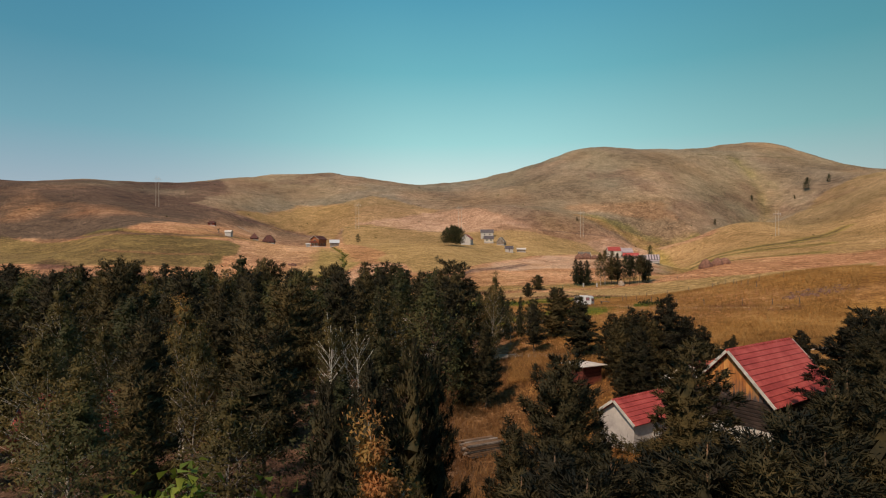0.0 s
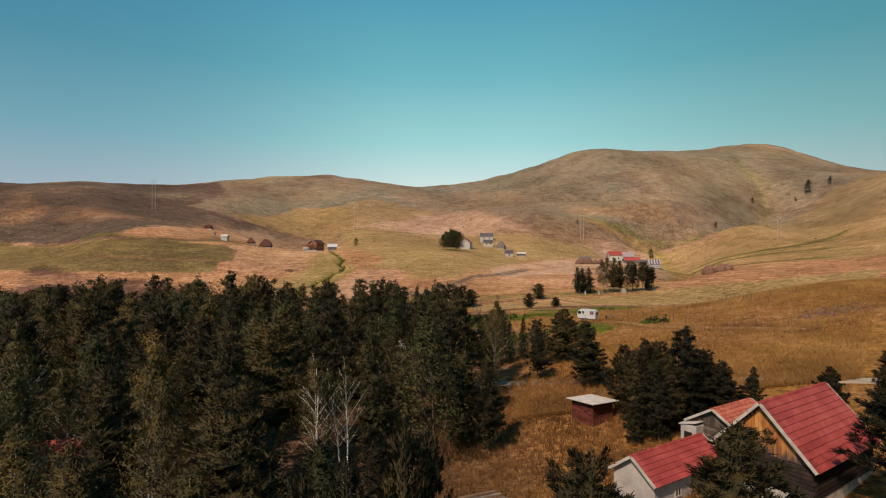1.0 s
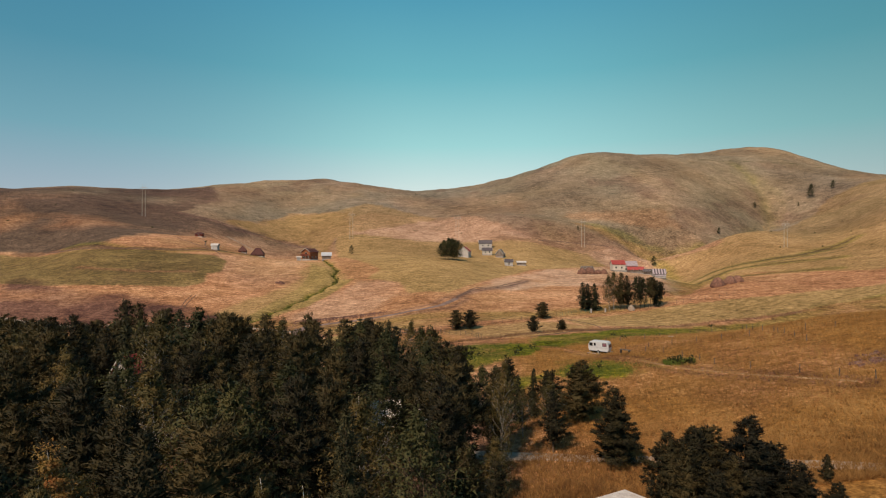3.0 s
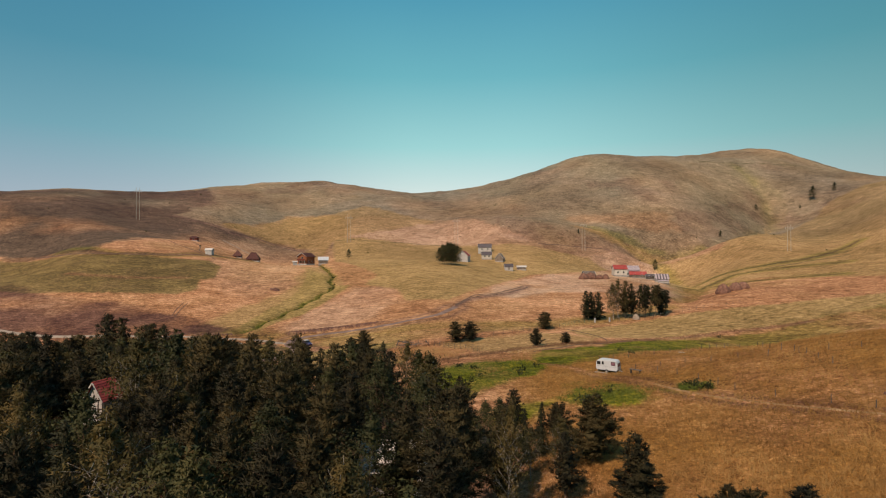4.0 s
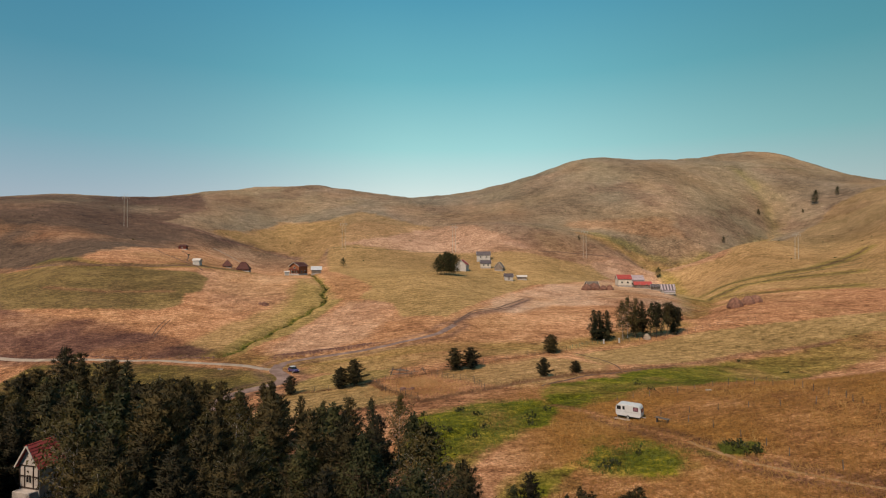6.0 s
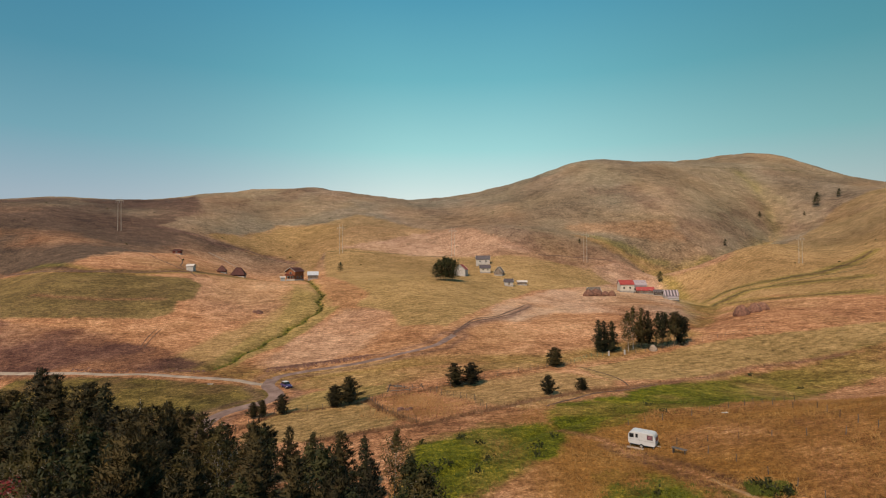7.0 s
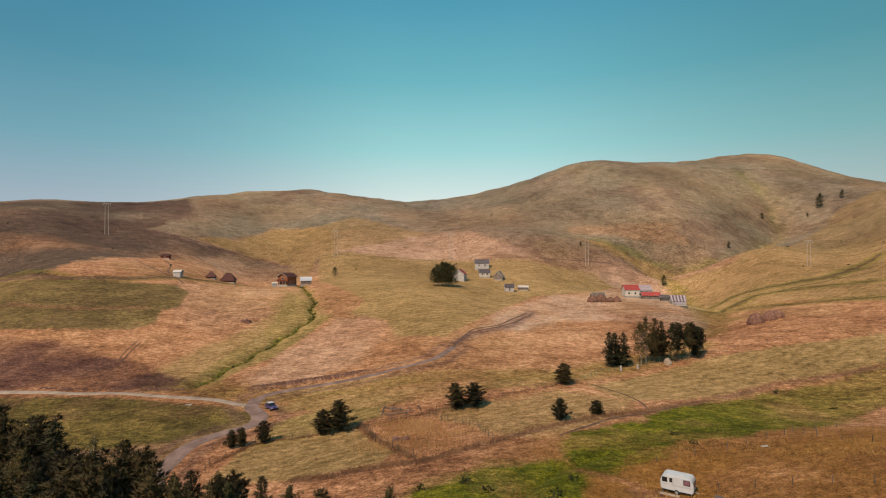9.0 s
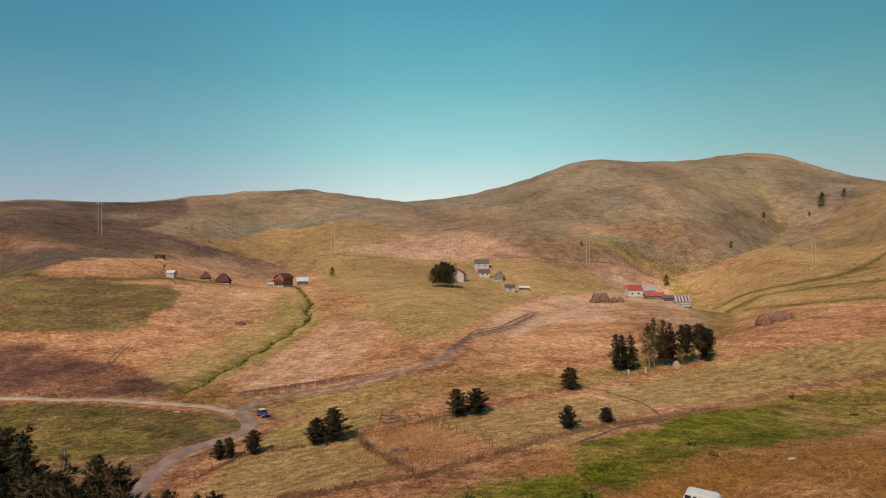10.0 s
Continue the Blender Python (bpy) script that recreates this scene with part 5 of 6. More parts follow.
def far_house(x, y, turn, length, width, wall, rise, walls, roof, label, name="house", **kw):
    kw.setdefault("openings", [("s", -length * 0.22, 0.9, 0.9, 1.1, "window"), ("s", length * 0.22, 0.9, 0.9, 1.1, "window")])
    return gable_house(name, on_ground(x, y, turn), length, width, wall, rise, walls, roof, label, **kw)


far_house(100.9, 312.5, -4, 7.0, 6.0, 3.2, 2.2, CREAM, ROOF_RED, "cream farmhouse with a bright red gable roof", base=0.8, courses=6)
far_house(109.8, 321, -4, 9.0, 6.5, 3.4, 2.6, PLASTER, ROOF_LILAC, "large barn with a lilac-grey sheet roof", name="barn", category="barn", courses=4)
far_house(110, 309.5, -14, 8.5, 5.0, 1.6, 1.6, PLANK_OLD, ROOF_RED, "low farm shed with a red roof", name="shed", category="shed")
far_house(115.5, 306, -14, 4.5, 4.0, 1.5, 1.2, PLANK_OLD, ROOF_DARK, "small dark plank shed", name="shed", category="shed")
far_house(32.4, 389, -3, 9.0, 6.5, 2.8, 2.4, PLASTER, ROOF_DARK, "white farmhouse with a dark slate roof", base=0.6)
far_house(30.8, 356.5, 0, 6.0, 5.0, 2.4, 1.9, CREAM, ROOF_DARK, "small cream cottage with a dark hipped roof")
far_house(38.6, 349.5, 70, 5.5, 5.0, 1.4, 3.2, PLANK_OLD, PLANK_OLD, "steep dark timber hut with open gable", name="hut", category="hut", openings=())
far_house(40.1, 320.5, 0, 4.4, 4.0, 1.8, 1.6, PLASTER, ROOF_DARK, "tiny white shed with a dark roof", name="shed", category="shed", openings=[("s", 0, 0, 0.8, 1.7, "door")])
far_house(48.3, 326, 0, 5.0, 2.6, 1.3, 0.8, PLANK_OLD, ROOF_GREY, "low open plank shed with grey roof", name="shed", category="shed", openings=())
far_house(15.5, 343, 75, 8.0, 6.5, 3.4, 2.8, PLASTER, ROOF_RED, "white house with red roof behind the tree clump")
far_house(-124.6, 307, 0, 3.4, 3.0, 2.0, 1.0, PLASTER, ROOF_GREY, "tiny white hut in the field", name="hut", category="hut", openings=())


def hip_house(name, m, length, width, wall, rise, ridge, walls, roof, label, category, over=0.35, seams=0):
    """A house under a hipped roof that slopes on all four sides; ridge 0 gives a pyramid."""
    top = empty(name, m, label, category)
    part("foundation", box(length + 0.08, width + 0.08, 1.3, pose(0, 0, -1.15), 0.02), STONE, top)
    part("wall", box(length, width, wall, pose(0, 0, 0.15)), walls, top)
    a, b, r, z0, z1 = length / 2 + over, width / 2 + over, max(ridge, 0.12) / 2, 0.15 + wall - 0.1, 0.15 + wall + rise
    V = [(-a, -b, z0), (a, -b, z0), (a, b, z0), (-a, b, z0), (-r, 0, z1), (r, 0, z1)]
    F = [(0, 1, 5, 4), (1, 2, 5), (2, 3, 4, 5), (3, 0, 4), (3, 2, 1, 0)]
    rf = raw("roof", V, F, roof, top)
    part("ridge_cap", tube((-r - 0.1, 0, z1 + 0.03), (r + 0.1, 0, z1 + 0.03), 0.09, 0.09, 6), roof, rf)
    for x, y, e in ((-a, -b, -r), (a, -b, r), (a, b, r), (-a, b, -r)):
        part("hip_cap", tube((x, y, z0 + 0.04), (e, 0, z1 + 0.04), 0.07, 0.07, 6), roof, rf)
    for i in range(seams):
        f = (i + 0.5) / seams
        x = -a + 2 * a * f
        t = min(f / 0.5, (1 - f) / 0.5, 1) if r < 0.2 else min((x + a) / (a - r), (a - x) / (a - r), 1)
        part("roof_batten", tube((x, -b, z0 + 0.03), (max(min(x, r), -r) if t == 1 else x, -b + b * t, z0 + (z1 - z0) * t + 0.03), 0.03, 0.03, 4), roof, rf)
    window(top, pose(0, -width / 2 - 0.02, 0.6), 0.7, min(wall - 0.6, 1.0)) if wall > 1.3 else part("door", box(0.8, 0.06, wall - 0.15, pose(0, -width / 2 - 0.02, 0.2)), PLANK_OLD, top, "low plank door")
    return top


hip_house("cabin", on_ground(-116.5, 326, 14), 4.4, 4.2, 0.8, 3.2, 0.0, RED_WOOD, ROOF_BROWN, "dark red cabin under a steep pyramid shingle roof", "cabin", 0.4, 6)
hip_house("cabin", on_ground(-107.8, 327, 8), 6.6, 5.0, 0.9, 3.9, 2.6, RED_WOOD, ROOF_BROWN, "wide dark red cabin under a steep hipped shingle roof", "cabin", 0.5, 8)
hip_house("shed", on_ground(-162, 370, 6), 4.6, 3.4, 1.7, 1.2, 3.0, RED_WOOD, ROOF_BROWN, "dark red shed on the far slope", "shed", 0.5)


def creek_house(x, y, turn):
    """The orange two-storey house: white basement, balcony with white posts and a gable to the valley."""
    top = gable_house("house", on_ground(x, y, turn), 7.2, 6.4, 4.3, 2.0, WARM_WOOD, ROOF_BROWN, "two-storey orange timber house with dark roof and balcony", 0.7, 1.0, 6, 0, "dark brown shingle roof",
                      openings=[("w", -1.6, 0.4, 1.0, 1.2, "window"), ("w", 1.5, 0.3, 0.9, 1.9, "door"), ("w", 0, 2.9, 1.3, 1.1, "window"), ("s", -1.5, 0.6, 1.0, 1.1, "window"), ("s", 1.5, 0.6, 1.0, 1.1, "window")], base_mat=PLASTER)
    part("balcony", box(1.5, 6.0, 0.16, pose(-4.3, 0, 2.9)), WARM_WOOD, top, "orange plank balcony")
    for yy in (-2.9, -1.0, 1.0, 2.9):
        part("balcony_post", box(0.14, 0.14, 3.6, pose(-4.95, yy, 0.2)), TRIM, top)
    part("balcony_rail", box(0.1, 6.0, 0.9, pose(-5.0, 0, 3.05)), RED_WOOD, top, "dark red board railing")


creek_house(-78.5, 333, 64)
far_house(-69, 335.5, 12, 5.5, 4.8, 1.9, 1.9, PLANK_OLD, ROOF_BLUE, "small shed with a pale bluish sheet roof", name="shed", category="shed", openings=(), courses=3)
far_house(-83.5, 326.5, 20, 2.2, 2.0, 1.7, 0.5, PLASTER, ROOF_GREY, "small white outhouse beside the creek", name="hut", category="hut", openings=())


def striped_barn(x, y, turn):
    top = far_house(x, y, turn, 6.4, 5.4, 1.7, 2.6, STONE, ROOF_DARK, "stone barn with a dark roof striped by pale sheets", name="barn", category="barn", openings=[("s", -1.5, 0, 1.0, 1.6, "door")])
    run, ang = math.hypot(2.7, 2.6) + 0.35, math.degrees(math.atan2(2.6, 2.7))
    for i in range(5):
        part("roof_sheet", box(0.75, run, 0.04, pose(0, 0, 0.3 + 1.7 + 2.6 + 0.06) @ pose(0, 0, 0, ang, 0, 0) @ pose(-2.9 + i * 1.45, -run / 2, 0.075)), ROOF_LILAC, top, "pale lilac sheet")
    lean = part("lean_to", box(5.0, 2.2, 1.3, pose(0.4, -3.8, -0.1), 0.02), PLASTER, top, "low whitewashed lean-to")
    part("roof", box(5.4, 2.6, 0.07, pose(0.4, -3.9, 1.25, 12, 0, 0)), ROOF_LILAC, lean)


striped_barn(118.2, 298, -12)


def caravan(x, y, turn):
    top = empty("caravan", on_ground(x, y, turn), "white touring caravan with mauve-curtained windows parked in dry grass", "caravan")
    L, W, H, z0 = 3.6, 1.85, 1.72, 0.42
    bm = bmesh.new()
    prof = [(-L / 2, 0.3), (-L / 2 + 0.12, 0), (L / 2 - 0.12, 0), (L / 2, 0.3), (L / 2, H - 0.7), (L / 2 - 0.2, H - 0.16), (L / 2 - 0.5, H), (-L / 2 + 0.5, H), (-L / 2 + 0.2, H - 0.14), (-L / 2, H - 0.6)]
    lo = [bm.verts.new((a, -W / 2, z0 + b)) for a, b in prof]
    hi = [bm.verts.new((a, W / 2, z0 + b)) for a, b in prof]
    bm.faces.new(lo), bm.faces.new(hi[::-1])
    for i in range(len(prof)):
        j = (i + 1) % len(prof)
        bm.faces.new((lo[j], lo[i], hi[i], hi[j]))
    bmesh.ops.recalc_face_normals(bm, faces=bm.faces)
    bmesh.ops.bevel(bm, geom=list(bm.edges), offset=0.07, segments=3, affect="EDGES")
    body = part("body", bm, CARAVAN, top)
    part("waist_strip", box(L - 0.3, 0.02, 0.05, pose(0, -W / 2 - 0.005, z0 + 0.62)), METAL, body)
    part("skirt", box(L - 0.5, W - 0.3, 0.2, pose(0, 0, z0 - 0.16), 0.03), RUBBER, body, "dark underframe")
    for sx, w, h, pane in ((-1.32, 0.6, 0.55, GLASS), (1.1, 0.74, 0.62, CURTAIN)):
        f = part("window", box(w, 0.05, h, pose(sx, -W / 2 - 0.01, z0 + 0.88), 0.015), RUBBER, body, "dark rubber window frame")
        part("pane", box(w - 0.12, 0.03, h - 0.12, pose(sx, -W / 2 - 0.035, z0 + 0.94)), pane, f, "window pane")
    for sx, pane in ((-L / 2, GLASS), (L / 2, CURTAIN)):
        f = part("window", box(0.05, 1.35, 0.58, pose(sx, 0, z0 + 0.72), 0.015), RUBBER, body, "dark rubber window frame")
        part("pane", box(0.03, 1.22, 0.46, pose(sx * 1.013, 0, z0 + 0.78)), pane, f, "window pane")
    dr = part("door", box(0.58, 0.04, 1.58, pose(-0.62, -W / 2 - 0.01, z0 + 0.06), 0.015), CARAVAN, body)
    part("pane", box(0.32, 0.03, 0.5, pose(-0.62, -W / 2 - 0.03, z0 + 0.95)), GLASS, dr, "dark glass pane")
    part("handle", box(0.1, 0.05, 0.04, pose(-0.4, -W / 2 - 0.045, z0 + 0.75)), METAL, dr)
    part("roof_vent", box(0.6, 0.5, 0.1, pose(0.4, 0, z0 + H), 0.03), CARAVAN, body)
    for sy in (-1, 1):
        wh = part("wheel", tube((0.0, sy * 0.99, 0.3), (0.0, sy * 0.8, 0.3), 0.3, 0.3, 18), RUBBER, top)
        part("rim", tube((0.0, sy * 1.0, 0.3), (0.0, sy * 0.9, 0.3), 0.17, 0.17, 12), METAL, wh)
    part("tow_bar", tube((L / 2 - 0.1, 0, 0.42), (L / 2 + 0.5, 0, 0.38), 0.05, 0.05), METAL, top)
    part("step", box(2.2, 0.5, 0.12, pose(-0.7, -W / 2 - 0.45, 0.0), 0.02), DUST, top, "pale boards laid before the door")
    for sx in (-1.55, 1.55):
        for sy in (-0.75, 0.75):
            part("jack", tube((sx, sy, -0.3), (sx, sy, 0.55), 0.04, 0.04), METAL, top)


caravan(28.7, 107.4, -36)


def pylon(x, y, turn, h):
    top = empty("power_pylon", on_ground(x, y, turn, 0.3), "two-legged pale concrete power line portal", "pylon", "power line")
    for sx in (-1.15, 1.15):
        part("leg", tube((sx, 0, 0), (sx * 0.9, 0, h), 0.15, 0.09, 8), CONCRETE, top)
    part("cross_arm", box(5.2, 0.18, 0.2, pose(0, 0, h * 0.9)), CONCRETE, top)
    for sx in (-2.4, 0, 2.4):
        part("insulator", tube((sx, 0, h * 0.9), (sx, 0, h * 0.9 - 1.3), 0.1, 0.1, 6), METAL, top)


for x, y, h in ((-221.7, 409.5, 24), (-69.8, 430, 22), (13.7, 425.5, 21.5), (109.4, 416, 22), (227, 358.5, 17.5)):
    pylon(x, y, 4, h)

# lone young pines on the meadow
for x, y, h, w in ((-35.8, 139.8, 3.2, 1.1), (-34.1, 140.1, 3.4, 1.1), (-30.5, 140.9, 3.9, 1.15), (-20.4, 142.5, 4.4, 1.4), (-17.5, 143.3, 5.6, 1.25), (4.5, 150.7, 5.0, 1.4), (8.0, 151.4, 4.8, 1.4), (29.7, 164.8, 4.6, 1.5), (22.3, 138.7, 3.9, 1.15), (30, 141.9, 2.6, 1.7)):
    plant("young", rng.randrange(3), x, y, h * 1.05, None, 1.75 * w, "dark young pine standing alone in the meadow", "lone meadow pines")
for x, y, h, k in ((45.9, 181.8, 9.0, "spruce"), (48.0, 183.4, 8.6, "spruce"), (50, 183.1, 8.8, "spruce"), (55, 184, 12, "birch"), (57, 186, 13, "birch"), (59.5, 186.4, 12, "pine"), (61.8, 187, 11, "pine"), (64.4, 187.4, 11, "leafy"), (66.5, 188, 10.5, "pine"), (70.7, 189.8, 10, "pine"), (73, 191, 9, "spruce"), (68.5, 189.5, 10.5, "leafy"), (75, 192.5, 8, "pine")):
    plant(k, rng.randrange(4), x, y, h, None, 1.6 if k == "spruce" else 1.02, "dark tree of the small grove on the slope", "grove on the slope")
for x, y, h in ((0.8, 304, 9), (3.2, 303, 11), (5.6, 304, 12), (8, 305, 12.2), (10, 305, 11.5), (2.2, 307, 11), (4.6, 308, 12.5), (7, 308, 12.5), (9.4, 309, 12)):
    plant("leafy", rng.randrange(2), x, y, h, None, 1.35, "broad dark tree beside a farmhouse", "clump by the house")
for x, y, h in ((398.7, 579, 16), (430, 588.6, 10), (335, 572, 7), (155.6, 398, 8), (380, 570, 5), (246, 478, 6), (-60, 372, 7), (-84, 345, 5), (36, 389, 4), (112, 440, 4)):
    plant("leafy", 0, x, y, h, None, 1.4, "lone dark tree on the hillside", "hillside trees")

# patterns that stand nowhere are taken away
for kind, trees in stock.items():
    for i, tree in enumerate(trees):
        if (kind, i) not in SOURCE_USED:
            for ob in (*tree.children_recursive, tree):
                bpy.data.objects.remove(ob)

# ---------------------------------------------------------------- houses among the trees
frame_house = gable_house("house", on_ground(-46.0, 92.0, 74), 2.8, 3.0, 5.9, 2.2, PLASTER, ROOF_RED, "narrow white timber-framed house with steep red roof among trees", 0.35, 0.7, 8, 14, "steep red tile roof",
            openings=[("w", 0.0, 3.9, 0.8, 1.0, "window"), ("w", 0.0, 1.4, 0.9, 1.3, "window"), ("s", 0.6, 3.6, 0.8, 1.0, "window")])
for yy in (-1.4, -0.65, 0.65, 1.4):
    part("timber", box(0.06, 0.13, 2.6, pose(-1.43, yy, 4.0)), LOG_DARK, frame_house, "dark timber framing")
for zz in (4.0, 5.3, 6.5):
    part("timber", box(0.06, 2.9, 0.13, pose(-1.43, 0, zz)), LOG_DARK, frame_house, "dark timber framing")
for yy, tilt in ((-1.02, 30), (1.02, -30)):
    part("timber", box(0.05, 0.11, 1.4, pose(-1.43, yy - 0.02 * tilt, 4.1, tilt, 0, 0)), LOG_DARK, frame_house, "dark timber brace")
part("balcony", box(0.9, 2.6, 0.8, pose(-1.9, 0, 3.1), 0.02), PLASTER, frame_house, "small white balcony")
gable_house("house", on_ground(-27, 39, 12), 6.0, 4.6, 1.4, 2.2, RED_WOOD, ROOF_RED, "low wooden house with a red roof deep in the wood", 0.3, 0.4, 7, 12, "red tile roof")
gable_house("house", on_ground(-4.2, 68.0, 8), 5.5, 4.5, 2.4, 1.9, PLASTER, ROOF_GREY, "white house with a pale grey sheet roof among trees", 0.3, 0.4, 5, 0, "pale grey sheet roof")


# ---------------------------------------------------------------- small things
def timber_stack(x, y, turn):
    top = empty("timber_stack", on_ground(x, y, turn), "stack of brown sawn boards at the wood's edge", "timber")
    for j in range(7):
        for i in range(6):
            part("board", box(2.6 + rng.uniform(-0.2, 0.2), 0.2, 0.09, pose(rng.uniform(-0.12, 0.12), -0.6 + i * 0.24, 0.05 + j * 0.13, 0, 0, rng.uniform(-1.5, 1.5))), WARM_PLANK if (i + j) % 3 else PLANK_OLD, top)


timber_stack(2.7, 37.6, 24)


def parked_car(x, y, turn):
    top = empty("car", on_ground(x, y, turn), "violet-blue hatchback parked beside the gravel road", "car")
    L, W = 3.4, 1.5
    side = [(-L / 2, 0.35), (L / 2, 0.35), (L / 2, 0.72), (L / 2 - 0.9, 0.88), (-L / 2 + 0.1, 0.92), (-L / 2, 0.7)]
    cab = [(-L / 2 + 0.15, 0.9), (L / 2 - 1.0, 0.87), (L / 2 - 1.55, 1.36), (-L / 2 + 0.55, 1.38)]
    rot = pose(0, 0, 0, 0, 0, -90)
    for nm, prof, w, mat in (("body", side, W, CAR_BLUE), ("cabin", cab, W - 0.2, GLASS)):
        bm = prism(prof, -w / 2, w / 2)
        bmesh.ops.transform(bm, matrix=rot, verts=bm.verts)
        bmesh.ops.bevel(bm, geom=list(bm.edges), offset=0.05, segments=2, affect="EDGES")
        part(nm, bm, mat, top)
    # white panel on the violet car: light on its roof put into colour
    part("roof", box(1.3, W - 0.28, 0.05, pose(-0.5, 0, 1.36), 0.02), CARAVAN, top, "pale roof catching the light")
    for sx in (-1.05, 1.1):
        for sy in (-1, 1):
            wl_ = part("wheel", tube((sx, sy * 0.77, 0.3), (sx, sy * 0.58, 0.3), 0.3, 0.3, 14), RUBBER, top)
            part("rim", tube((sx, sy * 0.785, 0.3), (sx, sy * 0.72, 0.3), 0.17, 0.17, 10), METAL, wl_)
    for sy in (-0.6, 0.6):
        part("headlight", box(0.06, 0.3, 0.14, pose(L / 2 - 0.02, sy, 0.58), 0.01), CARAVAN, top)
        part("tail_light", box(0.05, 0.2, 0.16, pose(-L / 2 + 0.01, sy, 0.68)), ROOF_RED, top)


parked_car(-35.4, 161.6, -50)


def picnic_bench(x, y, turn):
    top = empty("picnic_bench", on_ground(x, y, turn), "weathered grey plank bench beside the caravan", "bench")
    for i in range(3):
        part("plank", box(1.9, 0.22, 0.05, pose(0, -0.24 + i * 0.24, 0.62), 0.008), POST, top)
    for sx in (-0.75, 0.75):
        part("leg", box(0.08, 0.5, 0.65, pose(sx, 0, -0.03)), POST, top)


picnic_bench(31.4, 102.4, -48)


def fence(line, gap, label, h=1.25, rails=2, mat=None):
    """A run of leaning posts with thin rails between them."""
    (x0, y0) = line[0]
    top = empty("fence", on_ground(x0, y0), label, "fence", "meadow fences")
    inv = top.matrix_world.inverted()
    pts = []
    for (ax, ay), (bx, by) in zip(line, line[1:]):
        k = max(int(math.hypot(bx - ax, by - ay) / gap), 1)
        pts += [(ax + (bx - ax) * i / k + rng.uniform(-0.2, 0.2), ay + (by - ay) * i / k + rng.uniform(-0.2, 0.2)) for i in range(k)]
    pts.append(line[-1])
    tops = []
    for x, y in pts:
        foot = inv @ Vector((x, y, ground(x, y) - 0.3))
        head = foot + Vector((rng.uniform(-0.08, 0.08), rng.uniform(-0.08, 0.08), h + 0.3 + rng.uniform(-0.15, 0.15)))
        part("post", tube(foot, head, 0.055, 0.042, 6), mat or POST, top)
        tops.append((foot, head))
    for r in range(rails):
        f = 0.55 + 0.38 * r / max(rails - 1, 1)
        for (a, b), (c, d) in zip(tops, tops[1:]):
            part("rail", tube(a.lerp(b, f), c.lerp(d, f), 0.014, 0.014, 4), mat or POST, top)
    return top


fence([(-36.4, 130.3), (-36.5, 132.3), (-32.2, 140.9), (-25.9, 141.8), (-16.5, 143.1), (-13.9, 145.1), (-2.4, 148.8), (3.4, 150.0), (11.6, 156.2), (22.9, 161.6), (34.4, 168.0)], 2.6, "grey wooden post fence along the mown meadow")
fence([(-13.5, 144.1), (-9.8, 135.2), (-5.7, 127.3), (-3.1, 122.8)], 1.8, "grey post fence round the tall-grass plot")
fence([(-0.9, 147.7), (7.4, 137.1), (9.2, 128.9)], 1.9, "thin pale post fence round the tall-grass plot")
fence([(34.4, 168.4), (40.5, 174.6), (46.8, 178.0)], 1.6, "low green mesh fence before the grove", 1.1, 3, material("green_mesh", [(0.05, 0.12, 0.08), (0.08, 0.17, 0.11)], 3, 0.6))
fence([(53, 181), (62.7, 184.6), (75, 190.6), (87.5, 196.8), (105.7, 203.1)], 3.2, "old post fence along the upper meadow edge")
fence([(34.0, 100.5), (36.4, 92.1), (37.9, 85.4), (40.2, 81.0), (43.5, 76.5), (48, 71)], 3.0, "loose row of thin fence stakes in tall grass", 1.0, 0)
fence([(55.5, 126.5), (58.5, 115), (55.2, 105.9), (53.9, 95.5), (52.6, 88.6)], 3.4, "loose row of thin fence stakes in tall grass", 1.0, 0)
fence([(30, 116.5), (36.0, 117.8), (41.3, 119.1), (49.3, 123.2), (56.4, 125.2), (66, 131)], 3.0, "loose row of thin fence stakes in tall grass", 1.0, 0)
fence([(33, 106), (40, 104), (47, 101), (54, 97), (60, 93)], 3.6, "loose row of thin fence stakes in tall grass", 1.0, 0)


def gate_post(x, y):
    ob = part("gate_post", box(0.36, 0.36, 1.5, pose(0, 0, -0.2), 0.03), PLASTER, None)
    ob.matrix_world = on_ground(x, y, 20)
    tagged(ob, "square white gate post by the grove", "gate post", "gate posts")


gate_post(47.4, 178.2)
gate_post(52.6, 180.6)


def broken_pen(x, y):
    top = empty("animal_pen", on_ground(x, y, 8), "collapsed timber pen with grey beams", "pen")
    for i in range(5):
        part("post", tube((-3.6 + i * 1.8, 1.2, -0.3), (-3.6 + i * 1.8 + rng.uniform(-0.3, 0.3), 1.2, rng.uniform(0.7, 1.2)), 0.09, 0.07, 6), POST, top)
    for a, b in (((-4.0, -1.6, 0.1), (-3.2, 1.3, 1.1)), ((-3.6, 1.2, 0.8), (-0.6, 1.2, 0.6)), ((-3.4, -1.4, 0.2), (1.2, -1.0, 0.25)), ((3.6, 1.2, 0.9), (3.9, -1.2, 0.1)), ((-2.5, 0.9, 0.6), (0.5, 1.1, 0.3)), ((0.8, 0.6, 0.15), (3.4, 0.2, 0.2))):
        part("beam", tube(a, b, 0.12, 0.1, 6), PLANK_OLD, top)


broken_pen(-6.5, 151.5)


